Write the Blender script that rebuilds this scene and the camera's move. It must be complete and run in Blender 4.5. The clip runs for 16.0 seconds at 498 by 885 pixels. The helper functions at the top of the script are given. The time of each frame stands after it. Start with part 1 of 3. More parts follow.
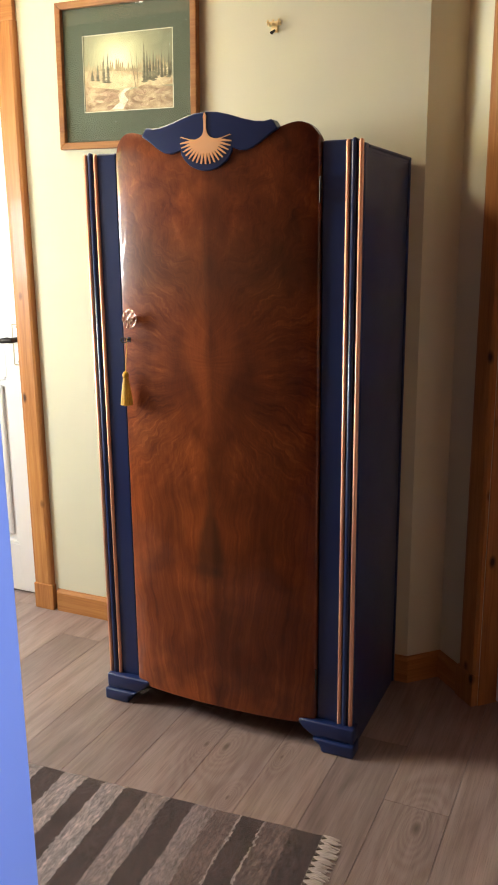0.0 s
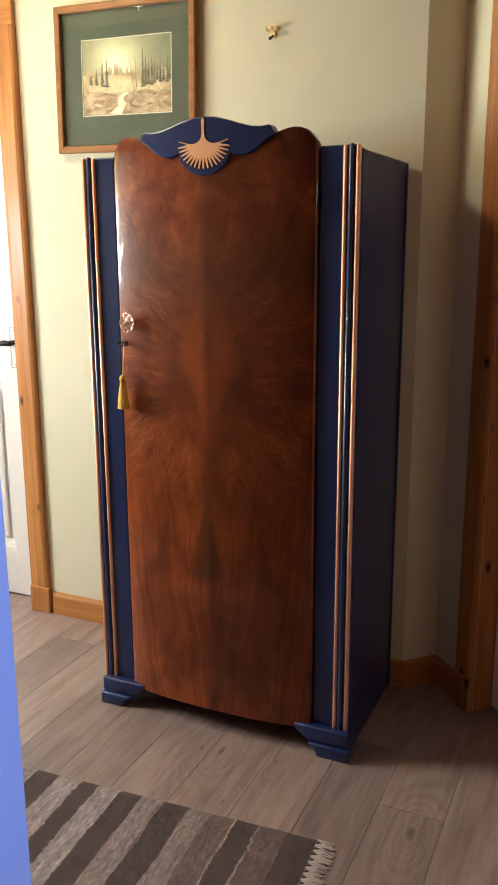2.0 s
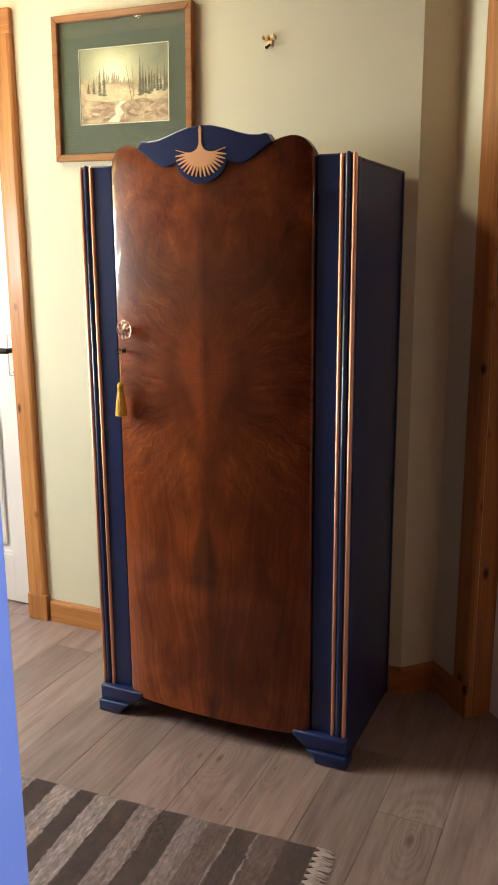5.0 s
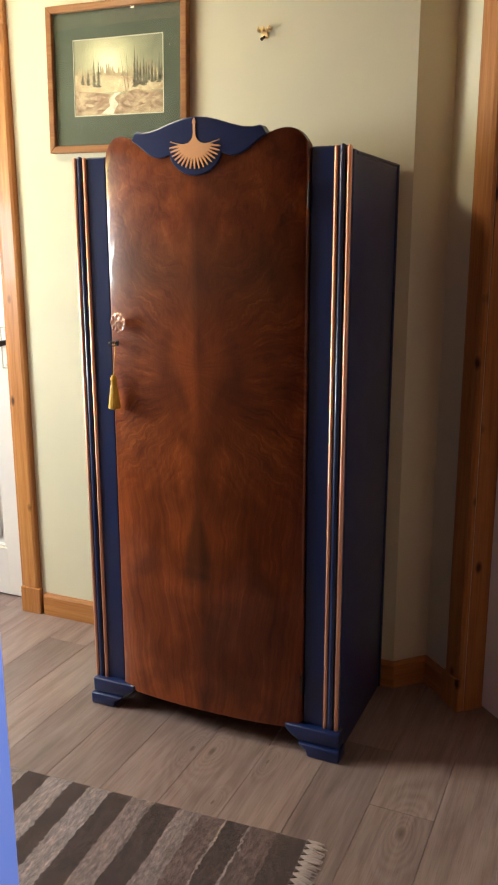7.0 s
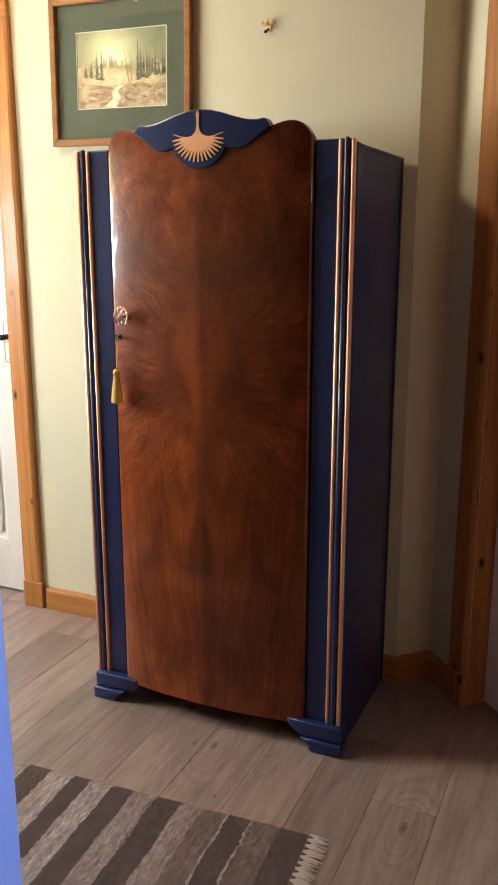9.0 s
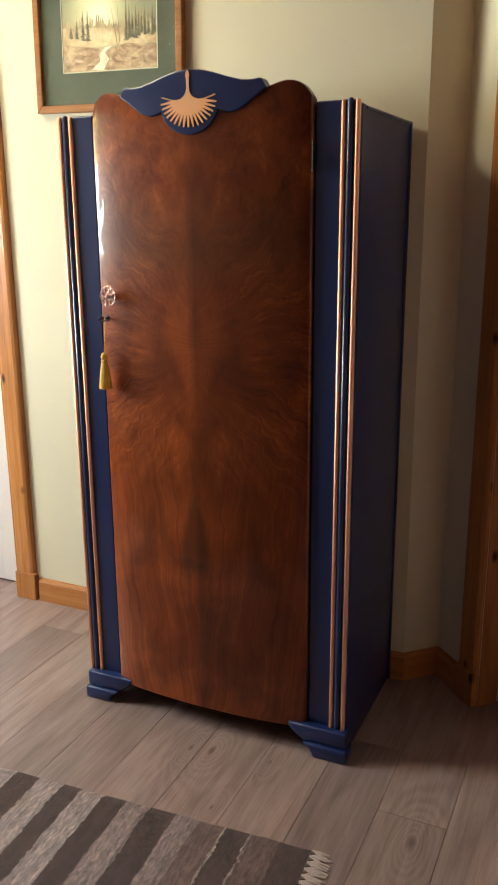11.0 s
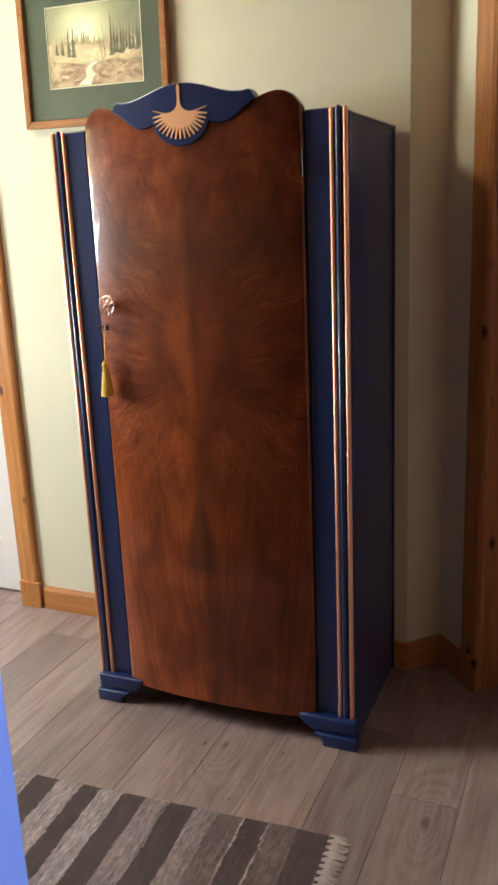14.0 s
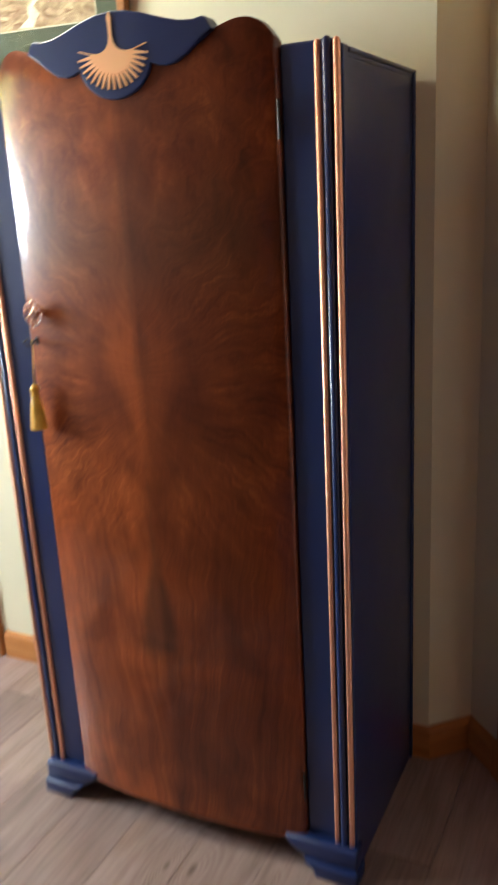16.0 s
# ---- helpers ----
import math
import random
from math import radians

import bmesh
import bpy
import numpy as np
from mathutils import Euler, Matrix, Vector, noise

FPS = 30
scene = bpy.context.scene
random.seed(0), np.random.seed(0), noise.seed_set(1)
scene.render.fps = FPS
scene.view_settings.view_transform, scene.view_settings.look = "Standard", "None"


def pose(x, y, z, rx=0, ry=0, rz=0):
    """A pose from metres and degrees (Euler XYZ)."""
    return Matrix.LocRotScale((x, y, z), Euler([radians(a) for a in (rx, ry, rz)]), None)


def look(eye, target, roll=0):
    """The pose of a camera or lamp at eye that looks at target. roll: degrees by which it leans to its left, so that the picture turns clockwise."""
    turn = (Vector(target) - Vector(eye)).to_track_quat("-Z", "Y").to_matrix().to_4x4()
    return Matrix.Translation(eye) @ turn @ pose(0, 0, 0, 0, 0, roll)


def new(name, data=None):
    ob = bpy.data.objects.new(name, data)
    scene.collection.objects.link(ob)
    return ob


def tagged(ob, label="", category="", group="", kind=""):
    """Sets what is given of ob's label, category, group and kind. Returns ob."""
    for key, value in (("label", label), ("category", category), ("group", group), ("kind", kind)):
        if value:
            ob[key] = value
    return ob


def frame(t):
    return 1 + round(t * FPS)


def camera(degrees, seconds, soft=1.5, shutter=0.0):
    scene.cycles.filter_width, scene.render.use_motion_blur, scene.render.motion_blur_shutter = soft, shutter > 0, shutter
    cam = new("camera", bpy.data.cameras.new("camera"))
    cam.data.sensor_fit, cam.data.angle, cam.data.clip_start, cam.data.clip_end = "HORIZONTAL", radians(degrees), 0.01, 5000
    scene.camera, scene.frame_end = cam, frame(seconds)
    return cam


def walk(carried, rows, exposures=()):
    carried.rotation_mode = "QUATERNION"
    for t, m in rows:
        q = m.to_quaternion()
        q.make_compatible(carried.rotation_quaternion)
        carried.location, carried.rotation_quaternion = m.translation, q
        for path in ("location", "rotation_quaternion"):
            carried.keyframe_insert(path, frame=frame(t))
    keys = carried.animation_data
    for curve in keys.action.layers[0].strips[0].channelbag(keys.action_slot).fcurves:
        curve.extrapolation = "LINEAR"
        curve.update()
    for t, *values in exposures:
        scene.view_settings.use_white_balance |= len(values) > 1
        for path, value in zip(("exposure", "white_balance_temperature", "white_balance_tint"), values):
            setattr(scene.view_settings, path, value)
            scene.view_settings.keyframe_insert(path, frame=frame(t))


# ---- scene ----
cam = camera(33.0, 16.0, 1.9, 0.9)
PATH = [
    (0, (0.161, -0.042, 1.352), (-0.652, 1.724, 0.88), -0.6),
    (0.5, (0.159, -0.043, 1.353), (-0.648, 1.724, 0.879), -0.4),
    (1, (0.16, -0.044, 1.353), (-0.646, 1.724, 0.88), -0.3),
    (1.5, (0.161, -0.046, 1.351), (-0.647, 1.722, 0.884), -0.4),
    (2, (0.164, -0.043, 1.353), (-0.644, 1.727, 0.89), -0.3),
    (2.5, (0.162, -0.046, 1.355), (-0.646, 1.725, 0.896), -0.2),
    (3, (0.163, -0.047, 1.353), (-0.648, 1.725, 0.901), -0.1),
    (3.5, (0.163, -0.049, 1.356), (-0.647, 1.724, 0.907), -0.1),
    (6, (0.17, -0.043, 1.353), (-0.631, 1.734, 0.907), -0.5),
    (6.5, (0.173, -0.042, 1.353), (-0.629, 1.736, 0.907), -0.3),
    (7, (0.169, -0.042, 1.349), (-0.624, 1.736, 0.89), -0.1),
    (7.5, (0.168, -0.038, 1.347), (-0.605, 1.744, 0.871), -0.1),
    (8, (0.167, -0.036, 1.348), (-0.607, 1.745, 0.869), -0.1),
    (8.5, (0.165, -0.039, 1.345), (-0.625, 1.735, 0.869), -0.1),
    (9, (0.165, -0.039, 1.346), (-0.631, 1.734, 0.876), -0.0),
    (9.5, (0.164, -0.042, 1.348), (-0.633, 1.732, 0.878), 0.1),
    (9.7, (0.159, -0.031, 1.343), (-0.635, 1.744, 0.877), 0.3),
    (11.8, (0.119, 0.191, 1.348), (-0.712, 1.924, 0.795), -1.3),
    (12, (0.121, 0.203, 1.356), (-0.73, 1.932, 0.82), -1.2),
    (12.5, (0.127, 0.2, 1.369), (-0.754, 1.927, 0.875), -1.7),
    (13, (0.131, 0.146, 1.369), (-0.706, 1.9, 0.898), -2.0),
    (13.5, (0.124, 0.06, 1.354), (-0.618, 1.85, 0.859), -1.2),
    (14, (0.11, 0.038, 1.35), (-0.662, 1.808, 0.831), -2.5),
    (14.5, (0.092, 0.151, 1.336), (-0.713, 1.893, 0.774), -2.3),
    (15, (0.091, 0.338, 1.355), (-0.833, 2.016, 0.783), -2.0),
    (15.5, (0.086, 0.442, 1.357), (-0.81, 2.114, 0.725), -2.4),
    (16, (0.035, 0.581, 1.357), (-0.825, 2.292, 0.78), -3.1),
]
walk(cam, [(t, look(eye, target, roll)) for t, eye, target, roll in PATH], ((0, 0.10, 6500, 10), (1.0, 0.03, 6500, 10), (2.5, -0.03, 6500, 10), (9.7, -0.04, 6500, 10), (12.0, -0.02, 6250, 8), (12.5, -0.03, 6150, 5), (13.0, 0.0, 6100, 6), (13.5, 0.05, 5950, 9), (14.5, 0.0, 6200, 9), (15.5, -0.05, 6050, 5), (16, 0.36, 5950, 7)))

# ---- light ----
world = bpy.data.worlds.new("sky")
scene.world = world
world.use_nodes = True
_wn = world.node_tree.nodes
_sky = _wn.new("ShaderNodeTexSky")
_sky.sky_type, _sky.sun_disc = "NISHITA", False
_sky.sun_elevation, _sky.sun_rotation = radians(35), radians(250)
world.node_tree.links.new(_sky.outputs[0], _wn["Background"].inputs[0])
_wn["Background"].inputs[1].default_value = 0.12


def area_light(name, eye, target, w, h, power, colour):
    data = bpy.data.lights.new(name, "AREA")
    data.shape, data.size, data.size_y, data.energy, data.color = "RECTANGLE", w, h, power, colour
    ob = new(name, data)
    ob.matrix_world = look(eye, target)
    return ob


# daylight at the side window and the rooflight; the third lamp is added fill
area_light("side_window_daylight", (-3.25, 1.33, 1.52), (0, 1.33, 1.45), 1.05, 1.25, 250, (0.93, 0.98, 1.0))
area_light("rooflight_daylight", (-1.85, 1.50, 2.50), (-0.65, 2.0, 1.4), 0.42, 0.42, 15, (1.0, 0.88, 0.66))
# fill for door_3, no such source known
area_light("back_window_daylight", (1.20, 0.30, 1.27), (0, 0.30, 1.2), 0.66, 1.30, 26, (0.70, 0.82, 1.0))
scene.view_settings.exposure = 0.0


# ---- materials ----
class Nodes:
    """A node material with a few short-hand calls."""

    def __init__(self, name, rough=0.5, metal=0.0, coat=0.0):
        self.mat = bpy.data.materials.new(name)
        self.mat.use_nodes = True
        self.t = self.mat.node_tree
        self.b = self.t.nodes["Principled BSDF"]
        self.b.inputs["Roughness"].default_value = rough
        self.b.inputs["Metallic"].default_value = metal
        self.b.inputs["Coat Weight"].default_value = coat

    def link(self, a, b):
        self.t.links.new(a, b)

    def put(self, node, socket, v):
        s = node.inputs[socket]
        if hasattr(v, "is_output"):
            self.link(v, s)
        else:
            s.default_value = v

    def coords(self, kind="Object"):
        return self.t.nodes.new("ShaderNodeTexCoord").outputs[kind]

    def position(self):
        return self.t.nodes.new("ShaderNodeNewGeometry").outputs["Position"]

    def chance(self):
        return self.t.nodes.new("ShaderNodeObjectInfo").outputs["Random"]

    def map(self, vec, scale=(1, 1, 1), loc=(0, 0, 0)):
        n = self.t.nodes.new("ShaderNodeMapping")
        self.put(n, "Vector", vec)
        self.put(n, "Scale", scale)
        self.put(n, "Location", loc)
        return n.outputs[0]

    def math(self, op, a, b=0.0, c=0.0):
        n = self.t.nodes.new("ShaderNodeMath")
        n.operation = op
        for i, v in enumerate((a, b, c)):
            self.put(n, i, v)
        return n.outputs[0]

    def vmath(self, op, a, b):
        n = self.t.nodes.new("ShaderNodeVectorMath")
        n.operation = op
        self.put(n, 0, a)
        self.put(n, 1, b)
        return n.outputs["Value" if op in ("DISTANCE", "LENGTH") else "Vector"]

    def split(self, v):
        n = self.t.nodes.new("ShaderNodeSeparateXYZ")
        self.put(n, 0, v)
        return n.outputs

    def join(self, x, y, z):
        n = self.t.nodes.new("ShaderNodeCombineXYZ")
        for i, v in enumerate((x, y, z)):
            self.put(n, i, v)
        return n.outputs[0]

    def noise(self, vec, scale=5.0, detail=4.0, rough=0.55, warp=0.0):
        n = self.t.nodes.new("ShaderNodeTexNoise")
        self.put(n, "Vector", vec)
        for k, v in (("Scale", scale), ("Detail", detail), ("Roughness", rough), ("Distortion", warp)):
            n.inputs[k].default_value = v
        return n.outputs["Fac"]

    def wave(self, vec, scale=5.0, warp=3.0, detail=3.0, dscale=1.0, axis="X"):
        n = self.t.nodes.new("ShaderNodeTexWave")
        n.bands_direction = axis
        self.put(n, "Vector", vec)
        for k, v in (("Scale", scale), ("Distortion", warp), ("Detail", detail), ("Detail Scale", dscale)):
            n.inputs[k].default_value = v
        return n.outputs["Fac"]

    def ramp(self, fac, *stops, step=False):
        n = self.t.nodes.new("ShaderNodeValToRGB")
        n.color_ramp.interpolation = "CONSTANT" if step else "LINEAR"
        e = n.color_ramp.elements
        while len(e) < len(stops):
            e.new(1.0)
        for el, (p, c) in zip(e, stops):
            el.position, el.color = p, (*c, 1)
        self.put(n, 0, fac)
        return n.outputs[0]

    def mix(self, fac, a, b, blend="MIX"):
        n = self.t.nodes.new("ShaderNodeMix")
        n.data_type, n.blend_type = "RGBA", blend
        for i, v in ((0, fac), (6, a), (7, b)):
            self.put(n, i, (*v, 1) if isinstance(v, tuple) and len(v) == 3 else v)
        return n.outputs[2]

    def colour(self, c):
        self.put(self.b, "Base Color", (*c, 1) if isinstance(c, tuple) else c)
        return self

    def bump(self, height, strength=0.2, dist=0.002):
        n = self.t.nodes.new("ShaderNodeBump")
        n.inputs["Strength"].default_value, n.inputs["Distance"].default_value = strength, dist
        self.put(n, "Height", height)
        self.link(n.outputs[0], self.b.inputs["Normal"])
        return self

    def rough(self, fac, lo, hi):
        n = self.t.nodes.new("ShaderNodeMapRange")
        self.put(n, 0, fac)
        n.inputs[3].default_value, n.inputs[4].default_value = lo, hi
        self.link(n.outputs[0], self.b.inputs["Roughness"])
        return self


def painted(name, base, rough=0.5, vary=0.08, bump=0.15, scale=60, coat=0.0):
    m = Nodes(name, rough, coat=coat)
    p = m.coords()
    n = m.noise(p, 2.5, 4)
    lo, hi = tuple(c * (1 - vary) for c in base), tuple(min(1, c * (1 + vary)) for c in base)
    m.colour(m.ramp(n, (0.3, lo), (0.7, hi)))
    m.bump(m.noise(p, scale, 3), bump, 0.001)
    m.rough(m.noise(p, 9, 3), rough * 0.85, min(1, rough * 1.15))
    return m.mat


def pine_wood(name, axis, tone=1.0):
    """Orange varnished pine with the grain along an axis."""
    m = Nodes(name, 0.48, coat=0.06)
    m.b.inputs["Specular IOR Level"].default_value = 0.3
    p = m.vmath("ADD", m.coords(), m.join(m.math("MULTIPLY", m.chance(), 3.7), 0.0, m.math("MULTIPLY", m.chance(), 5.1)))
    k = [1.0, 1.0, 1.0]
    k[axis] = 0.05
    g = m.noise(m.map(p, tuple(38 * c for c in k)), 1.0, 4, 0.6, 0.6)
    fine = m.noise(m.map(p, tuple(220 * c for c in k)), 1.0, 2)
    c = m.ramp(g, (0.25, (0.31, 0.105, 0.027)), (0.5, (0.49, 0.198, 0.054)), (0.8, (0.62, 0.295, 0.095)))
    c = m.mix(1.0, c, (tone, tone, tone), "MULTIPLY")
    c = m.mix(0.18, c, m.ramp(fine, (0.3, (0.2, 0.07, 0.02)), (0.7, (0.6, 0.3, 0.11))))
    kk = [9.0, 9.0, 9.0]
    kk[axis] = 5.2
    v = m.t.nodes.new("ShaderNodeTexVoronoi")
    m.put(v, "Vector", m.map(p, tuple(kk)))
    v.inputs["Scale"].default_value = 1.0
    c = m.mix(m.ramp(v.outputs["Distance"], (0.05, (1, 1, 1)), (0.125, (0, 0, 0))), c, (0.055, 0.016, 0.006))
    m.colour(c).bump(g, 0.12, 0.001)
    return m.mat


def laminate():
    """Grey-brown oak laminate, grain along y, each plank shifted by chance, a few knots."""
    m = Nodes("oak_laminate", 0.42)
    w = m.position()
    r = m.chance()
    x, y, z = m.split(w)
    shifted = m.join(m.math("MULTIPLY_ADD", r, 7.0, x), m.math("MULTIPLY_ADD", r, 31.0, y), 0.0)
    bend = m.noise(m.map(shifted, (5.0, 1.3, 1)), 1.0, 3)
    near = None
    for kx, ky, size in ((-0.757, 1.783, 0.015), (-0.812, 1.772, 0.009), (-0.204, 1.667, 0.016), (-0.60, 1.80, 0.006), (-0.66, 1.59, 0.006)):
        d = m.vmath("LENGTH", m.join(m.math("DIVIDE", m.math("SUBTRACT", x, kx), size), m.math("DIVIDE", m.math("SUBTRACT", y, ky), size * 2.5), 0.0), (0, 0, 0))
        near = d if near is None else m.math("MINIMUM", near, d)
    pull = m.math("DIVIDE", 1.0, m.math("MULTIPLY_ADD", m.math("MULTIPLY", near, near), 0.16, 1.0))
    rings = m.math("MULTIPLY_ADD", pull, 1.9, m.math("MULTIPLY", bend, 1.25))
    cathedral = m.math("SINE", m.math("MULTIPLY_ADD", rings, 26.0, m.math("MULTIPLY", x, 55.0)))
    streak = m.noise(m.map(shifted, (70, 3.0, 1)), 1.0, 5, 0.65, 0.5)
    pores = m.noise(m.map(shifted, (420, 11, 1)), 1.0, 2, 0.6)
    base = m.ramp(streak, (0.25, (0.193, 0.132, 0.115)), (0.5, (0.278, 0.196, 0.172)), (0.75, (0.364, 0.264, 0.234)))
    cloud = m.noise(m.map(shifted, (16, 2.2, 1)), 1.0, 4, 0.6, 1.2)
    base = m.mix(0.8, base, m.ramp(cloud, (0.32, (0.72, 0.70, 0.69)), (0.52, (1, 1, 1)), (0.70, (1.18, 1.17, 1.16))), "MULTIPLY")
    base = m.mix(m.math("MULTIPLY_ADD", cathedral, 0.095, 0.14), base, (0.46, 0.385, 0.345))
    base = m.mix(m.math("MULTIPLY", m.ramp(pores, (0.52, (0, 0, 0)), (0.7, (1, 1, 1))), 0.35), base, (0.12, 0.083, 0.06))
    tone = m.ramp(r, (0.0, (0.76, 0.75, 0.75)), (0.35, (1.0, 0.97, 0.95)), (0.7, (1.12, 1.10, 1.07)), (1.0, (0.86, 0.82, 0.80)))
    base = m.mix(1.0, base, tone, "MULTIPLY")
    base = m.mix(m.math("MULTIPLY", m.ramp(m.math("MULTIPLY_ADD", streak, 0.5, near), (0.45, (1, 1, 1)), (1.35, (0, 0, 0))), 0.75), base, (0.085, 0.050, 0.036))
    m.colour(base).bump(m.math("ADD", streak, pores), 0.10, 0.0006)
    m.rough(streak, 0.28, 0.44)
    return m.mat


def walnut():
    """Polished crotch walnut, book-matched about the middle line; local x across, z up."""
    m = Nodes("burr_walnut", 0.34, coat=0.55)
    m.b.inputs["Coat Roughness"].default_value = 0.06
    m.b.inputs["Specular IOR Level"].default_value = 0.22

    def step(v, lo, hi):
        n = m.t.nodes.new("ShaderNodeMapRange")
        n.interpolation_type = "SMOOTHSTEP"
        m.put(n, 0, v)
        n.inputs[1].default_value, n.inputs[2].default_value = lo, hi
        return n.outputs[0]

    x, y, z = m.split(m.coords())
    stray = m.noise(m.join(x, z, 0.9), 9.0, 4)
    ax = m.math("ABSOLUTE", m.math("MULTIPLY_ADD", m.math("SUBTRACT", stray, 0.5), 0.030, x))
    p = m.join(ax, z, 0.37)
    warp = m.math("SUBTRACT", m.noise(p, 7.0, 4, 0.55), 0.5)
    curl = m.math("SUBTRACT", m.noise(m.map(p, (1, 1, 1), (3.1, 0.7, 0)), 19.0, 4, 0.6), 0.5)
    dz = m.math("SUBTRACT", z, 1.03)
    theta = m.math("ARCTAN2", m.math("ADD", ax, 0.06), dz)
    radius = m.vmath("LENGTH", m.join(ax, dz, 0.0), (0, 0, 0))
    # strokes that fan out from the crotch
    bent = m.math("ADD", theta, m.math("MULTIPLY", warp, m.math("MULTIPLY_ADD", step(z, 1.0, 1.4), 0.45, 0.42)))
    fan = m.noise(m.join(m.math("MULTIPLY", bent, 11.0), m.math("MULTIPLY", radius, 6.0), 0.0), 1.0, 3, 0.5, 0.0)
    feather = m.noise(m.join(m.math("MULTIPLY_ADD", curl, 2.2, m.math("MULTIPLY", bent, 38.0)), m.math("MULTIPLY", radius, 15.0), 4.0), 1.0, 4, 0.6, 0.0)
    fan = m.math("MULTIPLY_ADD", feather, 0.60, m.math("MULTIPLY", fan, 0.42))
    fan = m.mix(m.math("MULTIPLY_ADD", m.math("MULTIPLY", step(ax, 0.0, 0.10), step(radius, 0.06, 0.26)), 0.62, 0.22), (0.5, 0.5, 0.5), fan)
    # below: near-upright grain that arches round the heart
    arch = m.math("MULTIPLY", m.math("SUBTRACT", 0.95, z), 0.10)
    across = m.math("ADD", m.math("ADD", ax, arch), m.math("MULTIPLY", warp, 0.045))
    lines = m.noise(m.join(m.math("MULTIPLY", across, 75.0), m.math("MULTIPLY", z, 1.5), 0.0), 1.0, 6, 0.66, 0.3)
    fine = m.noise(m.join(m.math("MULTIPLY", across, 330.0), m.math("MULTIPLY", z, 22.0), 2.0), 1.0, 3, 0.6)
    burr = m.noise(m.map(m.join(m.math("MULTIPLY_ADD", x, 0.15, ax), z, 0.4), (1.0, 0.8, 1)), 13.0, 5, 0.58, 0.7)
    broad = m.noise(m.map(p, (1.2, 0.8, 1), (0.3, 0.1, 0)), 5.5, 3, 0.5, 0.6)
    edge = m.math("MULTIPLY_ADD", broad, 0.30, z)
    lines = m.math("MULTIPLY_ADD", lines, 0.46, 0.27)
    grain = m.mix(step(edge, 0.76, 1.02), lines, fan)
    grain = m.mix(m.math("MULTIPLY", step(edge, 1.25, 1.60), 0.45), grain, burr)
    grain = m.mix(0.12, grain, fine)
    c = m.ramp(grain, (0.32, (0.070, 0.011, 0.003)), (0.44, (0.148, 0.029, 0.006)), (0.54, (0.220, 0.052, 0.011)), (0.68, (0.410, 0.128, 0.028)))
    dark = m.ramp(broad, (0.36, (0.58, 0.50, 0.46)), (0.50, (0.92, 0.90, 0.88)), (0.64, (1.22, 1.24, 1.24)))
    c = m.mix(0.9, c, dark, "MULTIPLY")
    # dark pointed heart on the middle line, a small knot under it, and a smoky band across the upper half
    sx = m.math("MULTIPLY_ADD", warp, 0.03, m.math("ABSOLUTE", m.math("ADD", x, 0.012)))
    rise = step(z, 0.76, 0.50)
    heart = m.math("SUBTRACT", m.math("MULTIPLY", rise, 0.040), sx)
    heart = m.math("MULTIPLY", step(m.math("MULTIPLY_ADD", lines, 0.012, heart), -0.006, 0.022), step(z, 0.36, 0.52))
    c = m.mix(m.math("MULTIPLY", heart, 0.72), c, (0.048, 0.015, 0.006))
    knot = m.vmath("LENGTH", m.join(m.math("MULTIPLY", m.math("ADD", x, 0.020), 16.0), m.math("MULTIPLY", m.math("SUBTRACT", z, 0.472), 46.0), 0.0), (0, 0, 0))
    c = m.mix(m.math("MULTIPLY", m.ramp(m.math("MULTIPLY_ADD", curl, 1.6, knot), (0.3, (1, 1, 1)), (1.0, (0, 0, 0))), 0.45), c, (0.040, 0.013, 0.006))
    smoke = m.math("ABSOLUTE", m.math("SUBTRACT", m.math("MULTIPLY_ADD", broad, 0.16, z), 1.36))
    c = m.mix(m.math("MULTIPLY", m.ramp(smoke, (0.02, (1, 1, 1)), (0.13, (0, 0, 0))), 0.50), c, (0.060, 0.026, 0.011))
    # leaves of veneer differ; a lit left and shaded right are painted in too
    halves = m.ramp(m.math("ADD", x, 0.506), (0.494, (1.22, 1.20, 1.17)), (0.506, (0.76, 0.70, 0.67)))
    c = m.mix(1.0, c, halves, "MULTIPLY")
    m.colour(c).bump(grain, 0.04, 0.0005)
    m.rough(burr, 0.30, 0.42)
    polish = m.t.nodes.new("ShaderNodeBump")
    polish.inputs["Strength"].default_value, polish.inputs["Distance"].default_value = 0.80, 0.004
    m.put(polish, "Height", m.noise(m.map(m.coords(), (1, 1, 0.6)), 22.0, 2, 0.4))
    m.link(polish.outputs[0], m.b.inputs["Coat Normal"])
    return m.mat


WALL = painted("cream_wall_paint", (0.715, 0.68, 0.495), 0.75, 0.03, 0.25, 90)
WHITE = painted("white_gloss_paint", (0.80, 0.79, 0.76), 0.35, 0.02, 0.06, 50)
PALE = painted("pale_blue_paint", (0.27, 0.39, 0.97), 0.5, 0.02, 0.05, 50)
BLUE = painted("navy_furniture_paint", (0.0075, 0.0225, 0.098), 0.34, 0.10, 0.08, 140, coat=0.22)
# brown of the unseen walls and ceiling, picked for warm bounced light
UNSEEN_BROWN = painted("unseen_brown_bounce", (0.44, 0.215, 0.125), 0.5, 0.2, 0.3, 40)
# dark tone of the unseen partition, set to cut bounced light
UNSEEN_DARK = painted("unseen_dark_bounce", (0.13, 0.078, 0.048), 0.6, 0.2, 0.3, 40)
DARKBOARD = painted("dark_back_board", (0.06, 0.035, 0.02), 0.8, 0.2, 0.2, 80)
PINE_Z, PINE_X = pine_wood("varnished_pine_upright", 2), pine_wood("varnished_pine_level", 0)
OAK, WALNUT = laminate(), walnut()


